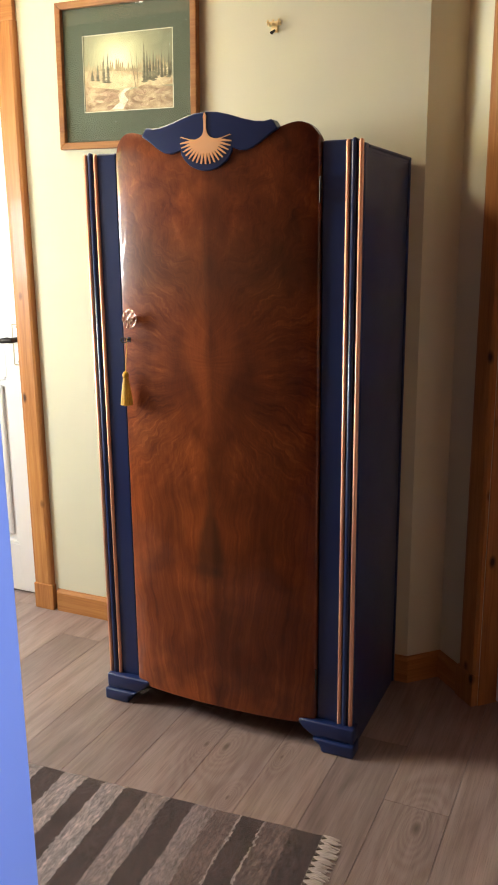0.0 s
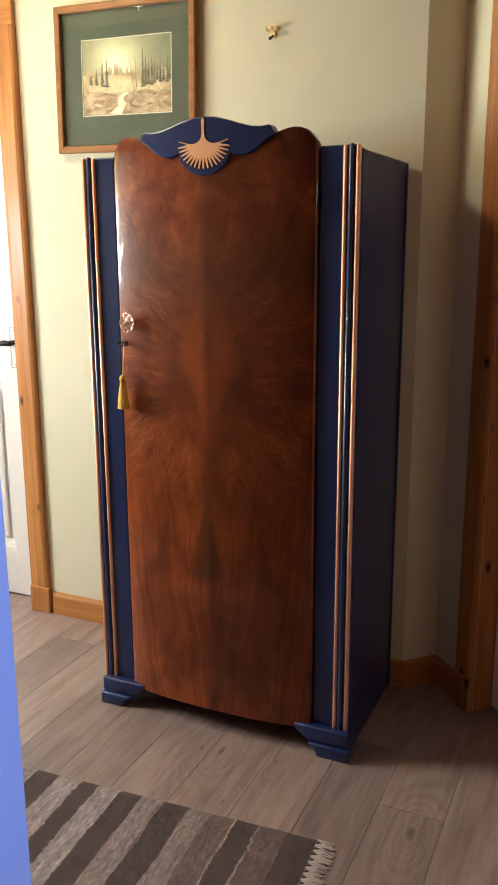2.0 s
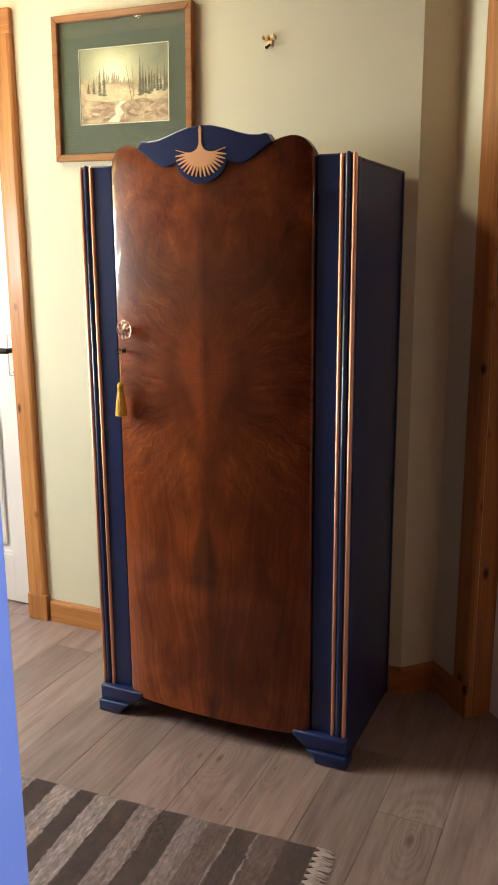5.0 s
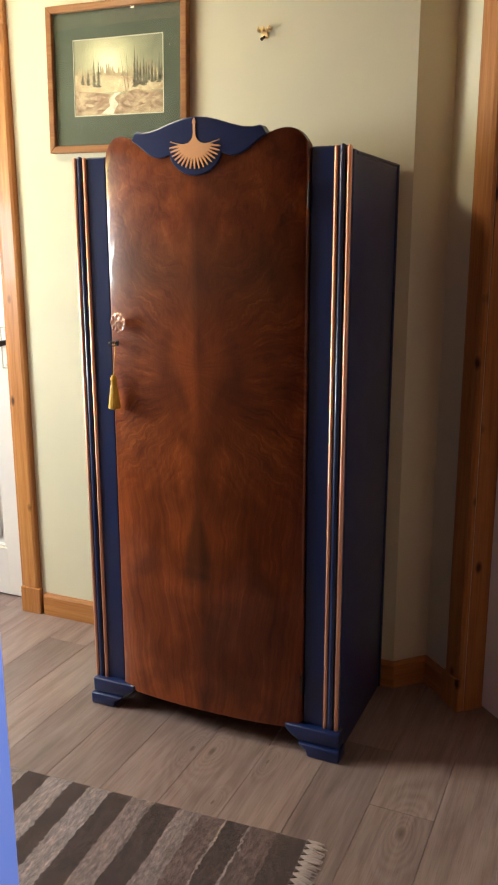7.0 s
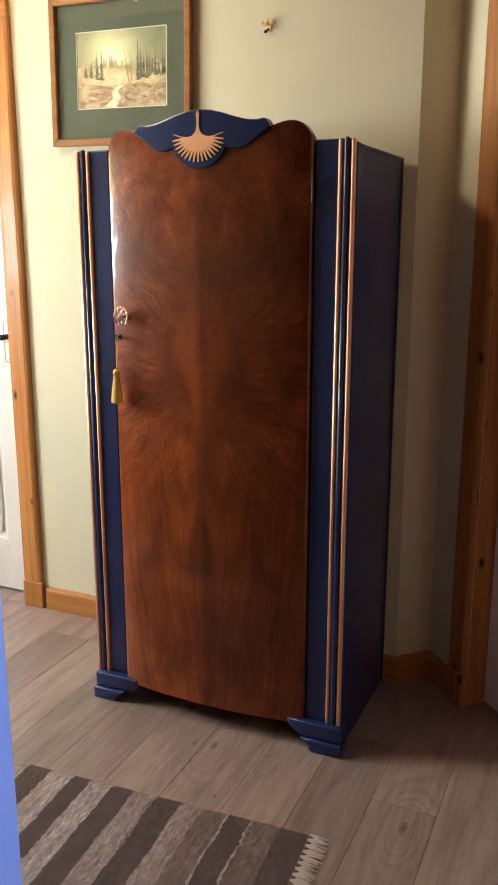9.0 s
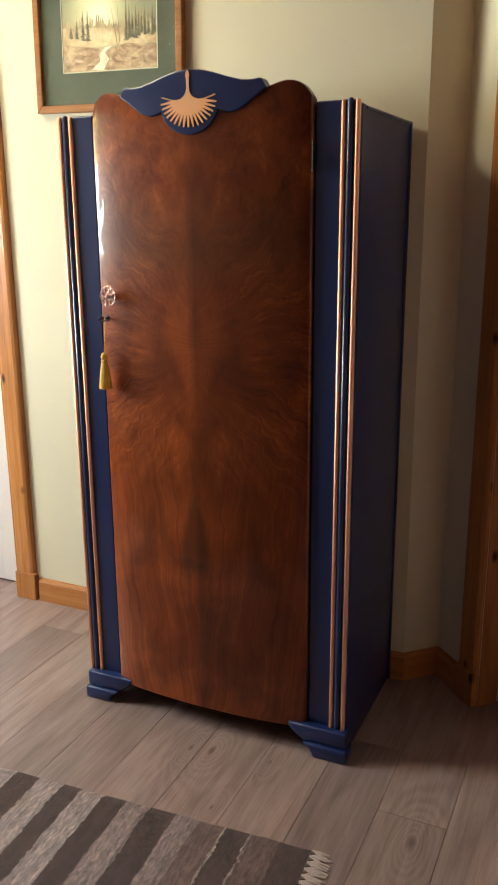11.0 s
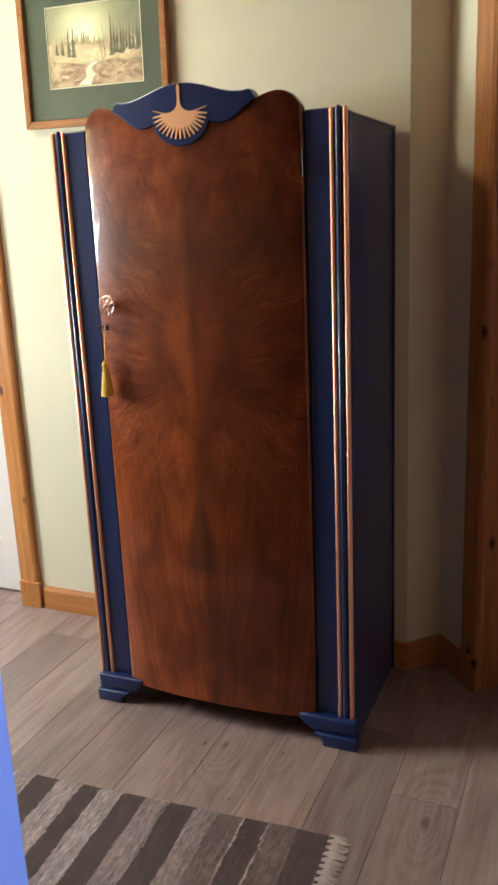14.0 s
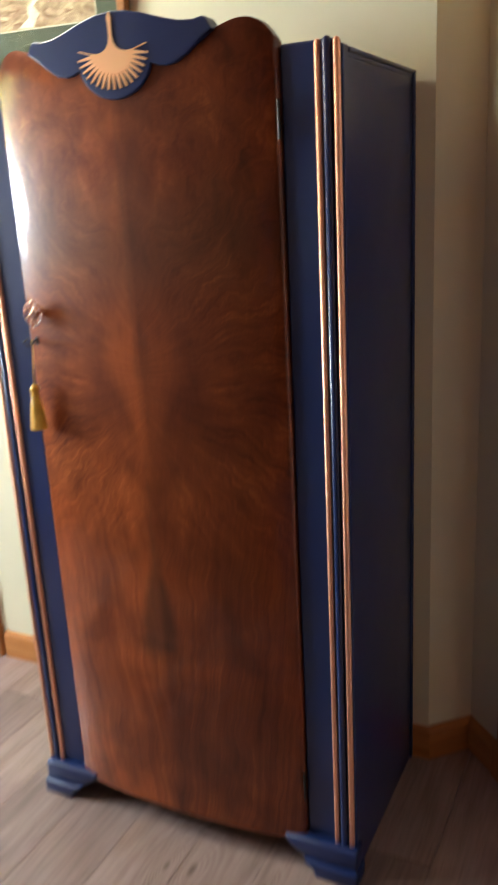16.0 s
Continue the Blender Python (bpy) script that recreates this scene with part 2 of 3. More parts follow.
def metal(name, base, rough, vary=0.15):
    m = Nodes(name, rough, 1.0)
    p = m.coords()
    n = m.noise(p, 30, 3)
    m.colour(m.ramp(n, (0.3, tuple(c * (1 - vary) for c in base)), (0.7, base)))
    m.rough(n, rough * 0.8, rough * 1.25)
    return m.mat


COPPER = metal("copper_leaf", (0.86, 0.47, 0.31), 0.46, 0.06)
ROSE = metal("rose_copper", (0.85, 0.60, 0.50), 0.25)
BRASS = metal("brass", (0.95, 0.76, 0.42), 0.40)
IRON = metal("dark_iron", (0.05, 0.045, 0.04), 0.45)
COPPER_PAINT = painted("copper_paint", (0.92, 0.51, 0.26), 0.40, 0.05, 0.1, 200)


# ---- mesh helpers ----
def box(bm, lo, hi, bevel=0.0, seg=2):
    """A box between two corners, with rounded edges."""
    made = bmesh.ops.create_cube(bm, size=1.0)["verts"]
    for v in made:
        for i in range(3):
            v.co[i] = lo[i] + (v.co[i] + 0.5) * (hi[i] - lo[i])
    if bevel:
        edges = {e for v in made for e in v.link_edges}
        bmesh.ops.bevel(bm, geom=list(edges), offset=bevel, segments=seg, affect="EDGES", profile=0.5)
    return bm


def boxes(*items):
    bm = bmesh.new()
    for it in items:
        box(bm, *it)
    return bm


def prism(outline, lo, hi, axis="y", bevel=0.0):
    """An outline of (a, b) pulled from lo to hi along an axis: y -> (x, z), z -> (x, y), x -> (y, z)."""
    bm = bmesh.new()
    place = {"y": lambda a, b, c: (a, c, b), "z": lambda a, b, c: (a, b, c), "x": lambda a, b, c: (c, a, b)}[axis]
    f = bm.faces.new([bm.verts.new(place(a, b, lo)) for a, b in outline])
    top = bmesh.ops.extrude_face_region(bm, geom=[f])
    d = Vector(place(0, 0, hi - lo))
    bmesh.ops.translate(bm, verts=[v for v in top["geom"] if isinstance(v, bmesh.types.BMVert)], vec=d)
    bmesh.ops.recalc_face_normals(bm, faces=bm.faces)
    if bevel:
        rim = [e for e in bm.edges if len(e.link_faces) == 2 and e.calc_face_angle(0) > 1.2 and any(len(fc.verts) > 8 for fc in e.link_faces)]
        bmesh.ops.bevel(bm, geom=rim, offset=bevel, segments=2, affect="EDGES", profile=0.5)
    return bm


def tube(points, radius, sides=8, taper=None):
    """A round bar along points."""
    bm = bmesh.new()
    pts = [Vector(p) for p in points]
    rings = []
    for i, p in enumerate(pts):
        d = (pts[min(i + 1, len(pts) - 1)] - pts[max(i - 1, 0)]).normalized()
        a = d.orthogonal().normalized()
        b = d.cross(a)
        r = radius if taper is None else radius * taper[i]
        rings.append([bm.verts.new(p + r * (math.cos(2 * math.pi * k / sides) * a + math.sin(2 * math.pi * k / sides) * b)) for k in range(sides)])
    for r0, r1 in zip(rings, rings[1:]):
        for k in range(sides):
            bm.faces.new((r0[k], r0[(k + 1) % sides], r1[(k + 1) % sides], r1[k]))
    bm.faces.new(rings[0][::-1])
    bm.faces.new(rings[-1])
    bmesh.ops.recalc_face_normals(bm, faces=bm.faces)
    return bm


def lathe(profile, sides=24):
    """A profile of (radius, height) turned about z."""
    bm = bmesh.new()
    rings = [[bm.verts.new((r * math.cos(2 * math.pi * k / sides), r * math.sin(2 * math.pi * k / sides), h)) for k in range(sides)] for r, h in profile]
    for r0, r1 in zip(rings, rings[1:]):
        for k in range(sides):
            bm.faces.new((r0[k], r0[(k + 1) % sides], r1[(k + 1) % sides], r1[k]))
    bm.faces.new(rings[0][::-1])
    bm.faces.new(rings[-1])
    bmesh.ops.recalc_face_normals(bm, faces=bm.faces)
    return bm


def part(name, bm, material, parent=None, label="", smooth=False, at=None):
    me = bpy.data.meshes.new(name)
    bm.to_mesh(me)
    bm.free()
    me.materials.append(material)
    if smooth:
        me.shade_smooth()
        me.set_sharp_from_angle(angle=radians(40))
    ob = new(name, me)
    if at is not None:
        ob.matrix_basis = at
    if parent is not None:
        ob.parent = parent
    if label:
        ob["label"] = label
    return ob


def thing(name, label, category, at=None, kind="", group=""):
    ob = new(name)
    ob.empty_display_size = 0.1
    if at is not None:
        ob.matrix_basis = at
    return tagged(ob, label, category, group, kind)


def struct(name, bm, material, label, category, at=None):
    return tagged(part(name, bm, material, at=at), label, category, kind="structure")


# ---- the place ----
WALL_Y = 2.328
H = 2.42
SPLAY = pose(-0.312, 2.412, 0, 0, 0, -45)

back = boxes(((-3.12, WALL_Y, 0), (-2.62, WALL_Y + 0.12, H)), ((-2.62, WALL_Y, 2.035), (-1.815, WALL_Y + 0.12, H)), ((-1.815, WALL_Y, 0), (-0.396, WALL_Y + 0.12, H)))
struct("wall_north", back, WALL, "cream painted wall with a pine-framed doorway", "wall")
struct("wall_recess", prism([(-0.396, WALL_Y), (-0.312, 2.412), (-0.312, 2.56), (-0.396, 2.56)], 0, H, "z"), WALL, "narrow splayed cream wall beside the corner", "wall")
struct("wall_splayed", boxes(((0, 0, 0), (0.205, 0.12, H)), ((0.205, 0, 2.035), (1.0, 0.12, H)), ((1.0, 0, 0), (2.0, 0.12, H))), WALL, "cream painted wall at an angle with a pine-framed doorway", "wall", SPLAY)
# unseen closing wall; its brown warms the shade on the right
struct("wall_east", boxes(((1.10, -3.62, 0), (1.22, -0.05, H)), ((1.10, -0.05, 0), (1.22, 0.65, 0.60)), ((1.10, -0.05, 1.95), (1.22, 0.65, H)), ((1.10, 0.65, 0), (1.22, 1.06, H))), UNSEEN_BROWN, "unseen wall, brown for warm bounce, with an added window opening", "wall")
# unseen partition, added to keep the door_3 fill off the wardrobe
struct("wall_doorway", boxes(((-3.0, 0.71, 0), (-0.60, 0.77, H)), ((-0.60, 0.71, 2.04), (0.33, 0.77, H))), UNSEEN_DARK, "unseen dark wall with an open doorway, added to block light", "wall")
# unseen return, lighter than the partition to bounce light to the right
struct("wall_return", boxes(((0.33, 0.71, 0), (1.10, 0.77, H))), UNSEEN_BROWN, "unseen wall beside the doorway, added for warm bounce", "wall")
struct("wall_south", boxes(((-3.12, -3.62, 0), (1.10, -3.50, H))), UNSEEN_BROWN, "unseen wall, brown for warm bounce", "wall")
struct("wall_west", boxes(((-3.12, -3.50, 0), (-3.0, 0.85, H)), ((-3.12, 1.76, 0), (-3.0, WALL_Y, H)), ((-3.12, 0.85, 0), (-3.0, 1.76, 1.10)), ((-3.12, 0.85, 2.0), (-3.0, 1.76, H))), WALL, "cream painted wall with a window opening", "wall")
struct("ceiling", boxes(((-3.12, -3.62, H), (-2.25, 2.7, H + 0.1)), ((-1.55, -3.62, H), (1.3, 2.7, H + 0.1)), ((-2.25, -3.62, H), (-1.55, 1.18, H + 0.1)), ((-2.25, 1.85, H), (-1.55, 2.7, H + 0.1))), UNSEEN_BROWN, "unseen ceiling, brown for warm bounce, with a rooflight opening", "ceiling")


def skirting(name, length, at):
    out = [(0, 0), (-0.016, 0), (-0.016, 0.072), (-0.011, 0.081), (-0.004, 0.083), (0, 0.083)]
    return struct(name, prism(out, 0, length, "x"), PINE_X, "varnished orange pine skirting board", "skirting", at)


skirting("baseboard_north", 1.3326, pose(-1.722, WALL_Y, 0))
skirting("baseboard_recess", 0.1254, pose(-0.4007, WALL_Y - 0.0047, 0, 0, 0, 45))
skirting("baseboard_splayed", 0.118, SPLAY @ pose(0.002, 0, 0))


def doorway(name, at, lin, label):
    """Pine architraves, lining of thickness lin and a white panelled door; the opening runs from x = 0. A thin lining has its stops behind the leaf."""
    w, top, deep = 0.80, 2.035, 0.067 if lin > 0.01 else 0.060
    stop = (0.030, deep - 0.003) if lin > 0.01 else (deep + 0.043, 0.117)
    door = thing(name, label, "door", at, "structure")
    arch = [(0.0, 0.0), (0.0, -0.011), (-0.010, -0.016), (-0.062, -0.020), (-0.072, -0.017), (-0.078, -0.012), (-0.078, 0.0)]
    part("architrave", prism(arch, 0.10, top + 0.004, "z"), PINE_Z, door, "orange varnished pine architrave")
    part("architrave", prism([(w - a, b) for a, b in arch], 0.10, top + 0.004, "z"), PINE_Z, door, "orange varnished pine architrave")
    head = boxes(((-0.078, -0.019, top + 0.004), (w + 0.078, 0.0, top + 0.082), 0.004))
    part("architrave_head", head, PINE_X, door, "orange varnished pine head board")
    for x0, x1 in ((-0.083, 0.003), (w - 0.003, w + 0.083)):
        part("plinth_block", boxes(((x0, -0.024, 0), (x1, 0.0, 0.10), 0.003)), PINE_Z, door)
    part("lining", boxes(((-0.002, 0.001, 0), (lin, 0.118, top)), ((w - lin, 0.001, 0), (w + 0.002, 0.118, top)), ((lin, 0.001, top - 0.02), (w - lin, 0.118, top))), PINE_Z, door)
    part("door_stop", boxes(((lin, stop[0], 0), (lin + 0.011, stop[1], top - 0.02), 0.002), ((w - lin - 0.011, stop[0], 0), (w - lin, stop[1], top - 0.02), 0.002)), PINE_Z, door)
    leaf = bmesh.new()
    x0, x1, z0, z1 = lin + 0.003, w - lin - 0.003, 0.008, top - 0.023
    rails = [(z0, 0.20), (0.86, 1.06), (z1 - 0.12, z1)]
    mid = (x0 + x1) / 2
    box(leaf, (x0, deep, z0), (x0 + 0.115, deep + 0.04, z1), 0.0015)
    box(leaf, (x1 - 0.115, deep, z0), (x1, deep + 0.04, z1), 0.0015)
    box(leaf, (mid - 0.05, deep + 0.0005, 0.20), (mid + 0.05, deep + 0.04, z1 - 0.12), 0.0015)
    for a, b in rails:
        box(leaf, (x0 + 0.115, deep + 0.0005, a), (x1 - 0.115, deep + 0.04, b), 0.0015)
    leaf_ob = part("door_leaf", leaf, WHITE, door, "white painted panelled door, closed")
    for a, b in ((0.20, 0.86), (1.06, z1 - 0.12)):
        for c, d in ((x0 + 0.115, mid - 0.05), (mid + 0.05, x1 - 0.115)):
            bm = boxes(((c, deep + 0.018, a), (d, deep + 0.03, b)), ((c + 0.035, deep + 0.006, a + 0.035), (d - 0.035, deep + 0.018, b - 0.035), 0.008, 2))
            for lo, hi in (((c, a), (c + 0.012, b)), ((d - 0.012, a), (d, b)), ((c + 0.012, a), (d - 0.012, a + 0.012)), ((c + 0.012, b - 0.012), (d - 0.012, b))):
                box(bm, (lo[0], deep + 0.004, lo[1]), (hi[0], deep + 0.018, hi[1]), 0.003)
            part("door_panel", bm, WHITE, leaf_ob)
    return door


def lever_handle(door, x, z, deep, way):
    """A latch plate with a short dark lever."""
    old = painted("aged_brass_plate", (0.42, 0.36, 0.22), 0.4, 0.1, 0.1, 80)
    grip = part("door_handle", boxes(((x - 0.020, deep - 0.006, z - 0.092), (x + 0.020, deep, z + 0.055), 0.002)), WHITE, door, "white latch plate with brass edge")
    for lo, hi in (((x - 0.021, z + 0.053), (x + 0.021, z + 0.056)), ((x - 0.021, z - 0.095), (x + 0.021, z - 0.091)), ((x - 0.022, z - 0.092), (x - 0.019, z + 0.055))):
        part("plate_edge", boxes(((lo[0], deep - 0.007, lo[1]), (hi[0], deep - 0.001, hi[1]))), old, grip)
    part("spindle", tube([(x, deep - 0.004, z), (x, deep - 0.045, z)], 0.010, 10), IRON, grip, "dark metal spindle", True)
    part("lever", tube([(x - way * 0.008, deep - 0.043, z), (x + way * 0.015, deep - 0.047, z + 0.001), (x + way * 0.038, deep - 0.047, z - 0.002), (x + way * 0.055, deep - 0.044, z - 0.003)], 0.010, 10, (1, 1.1, 0.95, 0.7)), IRON, grip, smooth=True)
    for dz in (0.045, -0.082):
        part("screw", boxes(((x - 0.004, deep - 0.0075, z + dz - 0.004), (x + 0.004, deep - 0.005, z + dz + 0.004), 0.001)), old, grip)


# the opening of the far door runs to the west of its visible architrave
far = doorway("door_1", pose(-2.615, WALL_Y, 0), 0.016, "white panelled door, closed, in an orange pine frame")
lever_handle(far, 0.80 - 0.066, 1.003, 0.067, -1)
near = doorway("door_2", SPLAY @ pose(0.204, 0, 0), 0.004, "white door, closed, in an orange pine frame")


def window(name, at, w, h):
    win = thing(name, "white framed window out of view, letting daylight in", "window", at, "structure")
    t = 0.05
    part("window_frame", boxes(((0, 0, 0), (t, 0.06, h), 0.004), ((w - t, 0, 0), (w, 0.06, h), 0.004), ((t, 0, 0), (w - t, 0.06, t), 0.004), ((t, 0, h - t), (w - t, 0.06, h), 0.004)), WHITE, win)
    return win


window("window_1", pose(-3.06, 0.85, 1.10, 0, 0, 90), 0.91, 0.90)
# assumed window, added only to house the fill lamp for door_3
window("assumed_window", pose(1.10, 0.65, 0.60, 0, 0, -90), 0.70, 1.35)
cloth = Nodes("yellow_blind_cloth", 0.8)
cloth.colour((0.78, 0.74, 0.36))
cloth.b.inputs["Transmission Weight"].default_value = 0.0
_tr = cloth.t.nodes.new("ShaderNodeBsdfTranslucent")
_tr.inputs[0].default_value = (0.85, 0.80, 0.38, 1)
_mx = cloth.t.nodes.new("ShaderNodeMixShader")
_mx.inputs[0].default_value = 0.45
cloth.link(cloth.b.outputs[0], _mx.inputs[1])
cloth.link(_tr.outputs[0], _mx.inputs[2])
cloth.link(_mx.outputs[0], cloth.t.nodes["Material Output"].inputs[0])
blind = thing("window_blind", "pale yellow cloth blind lowered halfway over the window", "blind", pose(-2.992, 0.86, 1.57, 0, 0, 90))
part("cloth", boxes(((0, 0, 0), (0.89, 0.001, 0.45))), cloth.mat, blind)
part("bottom_bar", boxes(((0, -0.006, -0.012), (0.89, 0.006, 0.0), 0.003)), WHITE, blind)

# the open door beside the camera
leaf = thing("door_3", "pale blue painted door standing open", "door", pose(-0.499, 0.706, 0), "structure")
bm = bmesh.new()
box(bm, (-0.042, -0.80, 0.006), (0, 0, 2.0), 0.004)
part("door_leaf", bm, PALE, leaf)


# ---- wardrobe ----
WX, WY = -0.8185, 1.895      # middle of the front, face of the posts
wardrobe = thing("wardrobe", "navy painted vintage wardrobe with bow-fronted walnut door and copper trim", "wardrobe", pose(WX, WY, 0))
HALF, DEEP, TOP = 0.388, 0.418, 1.562

for s in (-1, 1):
    a, b = sorted((s * 0.283, s * 0.372))
    body = boxes(((a, 0.0, 0.078), (b, 0.022, TOP + 0.008), 0.004))
    box(body, (min(s * 0.368, s * 0.386), 0.004, 0.078), (max(s * 0.368, s * 0.386), 0.03, TOP), 0.003)
    post = part("front_post", body, BLUE, wardrobe, "navy painted front post")
    for name, off, r, mat in (("copper_bead", 0.3465, 0.0058, COPPER), ("blue_bead", 0.3615, 0.0076, BLUE), ("copper_bead", 0.3775, 0.0060, COPPER)):
        z1 = TOP + (0.006 if mat is not BLUE else 0.008)
        part(name, tube([(s * off, -0.001, 0.079), (s * off, -0.001, z1 - 0.003), (s * off, 0.001, z1)], r, 12, (1, 1, 0.7)), mat, post, smooth=True)
    # side: frame and recessed panel
    x0, x1 = sorted((s * 0.372, s * HALF))
    side = boxes(((min(s * 0.372, s * 0.383), 0.03, 0.002), (max(s * 0.372, s * 0.383), DEEP, TOP - 0.006)))
    side_ob = part("side_panel", side, BLUE, wardrobe, "navy painted side panel")
    part("side_stile", boxes(((x0, DEEP - 0.013, 0.002), (x1, DEEP, TOP - 0.002), 0.003)), BLUE, side_ob)
    part("side_rail", boxes(((x0, 0.031, TOP - 0.010), (x1, DEEP - 0.013, TOP - 0.002), 0.003)), BLUE, side_ob)
part("top_board", boxes(((-HALF + 0.004, 0.02, TOP - 0.018), (HALF - 0.004, DEEP, TOP - 0.001), 0.003)), BLUE, wardrobe)
part("back_board", boxes(((-0.372, DEEP - 0.012, 0.05), (0.372, DEEP - 0.004, TOP - 0.018))), DARKBOARD, wardrobe)
part("bottom_board", boxes(((-0.372, 0.02, 0.085), (0.372, DEEP - 0.012, 0.103))), DARKBOARD, wardrobe)


def foot(s):
    """A stepped bracket foot with an ogee inner edge."""
    up = [(0.394, 0.080), (0.236, 0.080), (0.239, 0.068), (0.249, 0.056), (0.264, 0.045), (0.280, 0.036), (0.394, 0.036)]
    low = [(0.397, 0.036), (0.279, 0.036), (0.287, 0.028), (0.300, 0.020), (0.305, 0.010), (0.306, 0.0), (0.397, 0.0)]
    trim = 0.012 if s < 0 else 0.0
    up, low = ([(a - trim if a > 0.39 else a, b) for a, b in q] for q in (up, low))
    bm = prism([(s * a, b) for a, b in up], -0.024, 0.022, "y")
    block = prism([(s * a, b) for a, b in low], -0.034, 0.022, "y")
    me = bpy.data.meshes.new("tmp")
    block.to_mesh(me)
    block.free()
    bm.from_mesh(me)
    bpy.data.meshes.remove(me)
    sharp = [e for e in bm.edges if len(e.link_faces) == 2 and e.calc_face_angle(0) > 0.9]
    bmesh.ops.bevel(bm, geom=sharp, offset=0.006, segments=3, affect="EDGES", profile=0.5)
    return part("foot", bm, BLUE, wardrobe, "navy stepped bracket foot", True)


foot(-1), foot(1)


def bow(u):
    """How far the door's face stands before its edge line, u from -1 to 1."""
    return -0.036 + 0.021 * u * u + 0.007 * u ** 6


def door_top(u):
    """Height of the door's upper edge: a hump near each side, dipping under the pediment."""
    a = abs(u)
    rise = 1.614 - 0.040 * (max(0.0, a - 0.80) / 0.20) ** 2.6
    return rise - 0.028 * min(1.0, max(0.0, 0.80 - a) / 0.28) ** 1.5


def door():
    n, m, z0, half = 72, 40, 0.066, 0.2812
    bm = bmesh.new()
    us = [math.sin(math.pi / 2 * (2 * i / n - 1)) for i in range(n + 1)]
    front = []
    for u in us:
        top = door_top(u)
        col = []
        for j in range(m + 1):
            v = 1 - (1 - j / m) ** 1.15
            z = z0 + (top - z0) * v
            roll = 0.006 * max(0.0, 1 - (top - z) / 0.010) ** 2
            edge = 0.0055 * max(0.0, (abs(u) - 0.976) / 0.024) ** 2.2
            col.append(bm.verts.new((u * half, bow(u) + roll + edge, z)))
        front.append(col)
    back = [[bm.verts.new((u * half, 0.014, z)) for z in (z0, door_top(u))] for u in us]
    for c0, c1, b0, b1 in zip(front, front[1:], back, back[1:]):
        for j in range(m):
            bm.faces.new((c0[j], c1[j], c1[j + 1], c0[j + 1]))
        bm.faces.new((b0[0], b0[1], b1[1], b1[0]))
        bm.faces.new((c0[m], c1[m], b1[1], b0[1]))
        bm.faces.new((c0[0], b0[0], b1[0], c1[0]))
    for col, b, k in ((front[0], back[0], 1), (front[-1], back[-1], -1)):
        bm.faces.new([*col[::k], *([b[1], b[0]] if k > 0 else [b[0], b[1]])])
    bmesh.ops.recalc_face_normals(bm, faces=bm.faces)
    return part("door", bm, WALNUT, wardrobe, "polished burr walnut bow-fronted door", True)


walnut_door = door()


def bend(bm):
    """Carries a flat ornament back along the bow of the door."""
    for v in bm.verts:
        v.co.y += 0.022 * (v.co.x / 0.2805) ** 2


def pediment():
    """Scrolled navy pediment with a round drop in the middle, bent to the bow."""
    tops = [(0.0, 1.6455), (0.030, 1.6435), (0.062, 1.636), (0.095, 1.6255), (0.125, 1.618), (0.150, 1.6165), (0.166, 1.6195), (0.171, 1.6180), (0.176, 1.611), (0.182, 1.601)]
    feet = [(0.0705, 1.5605), (0.074, 1.5595), (0.086, 1.5555), (0.100, 1.5535), (0.118, 1.557), (0.138, 1.568), (0.160, 1.585), (0.182, 1.5985)]
    bm, rows = bmesh.new(), []
    for i in range(-91, 92):
        x = 0.002 * i
        a = abs(x)
        top = float(np.interp(a, *zip(*tops)))
        low = 1.5755 - 0.0645 * math.sqrt(1 - (a / 0.073) ** 2) if a < 0.0695 else float(np.interp(a, *zip(*feet)))
        r = min(0.003, (top - low) * 0.45)
        back, front = 0.022 * (x / 0.2805) ** 2 - 0.012, 0.022 * (x / 0.2805) ** 2 - 0.043
        rows.append([bm.verts.new((x, y, z)) for y, z in ((back, low), (front + r, low), (front + 0.3 * r, low + 0.3 * r), (front, low + r), (front, top - r), (front + 0.3 * r, top - 0.3 * r), (front + r, top), (back, top))])
    for p, q in zip(rows, rows[1:]):
        for k in range(8):
            bm.faces.new((p[k], p[(k + 1) % 8], q[(k + 1) % 8], q[k]))
    bm.faces.new(rows[0])
    bm.faces.new(rows[-1][::-1])
    bmesh.ops.recalc_face_normals(bm, faces=bm.faces)
    return part("pediment", bm, BLUE, wardrobe, "navy scrolled pediment with a round drop", False, pose(0.0005, 0, 0.001))


crest = pediment()


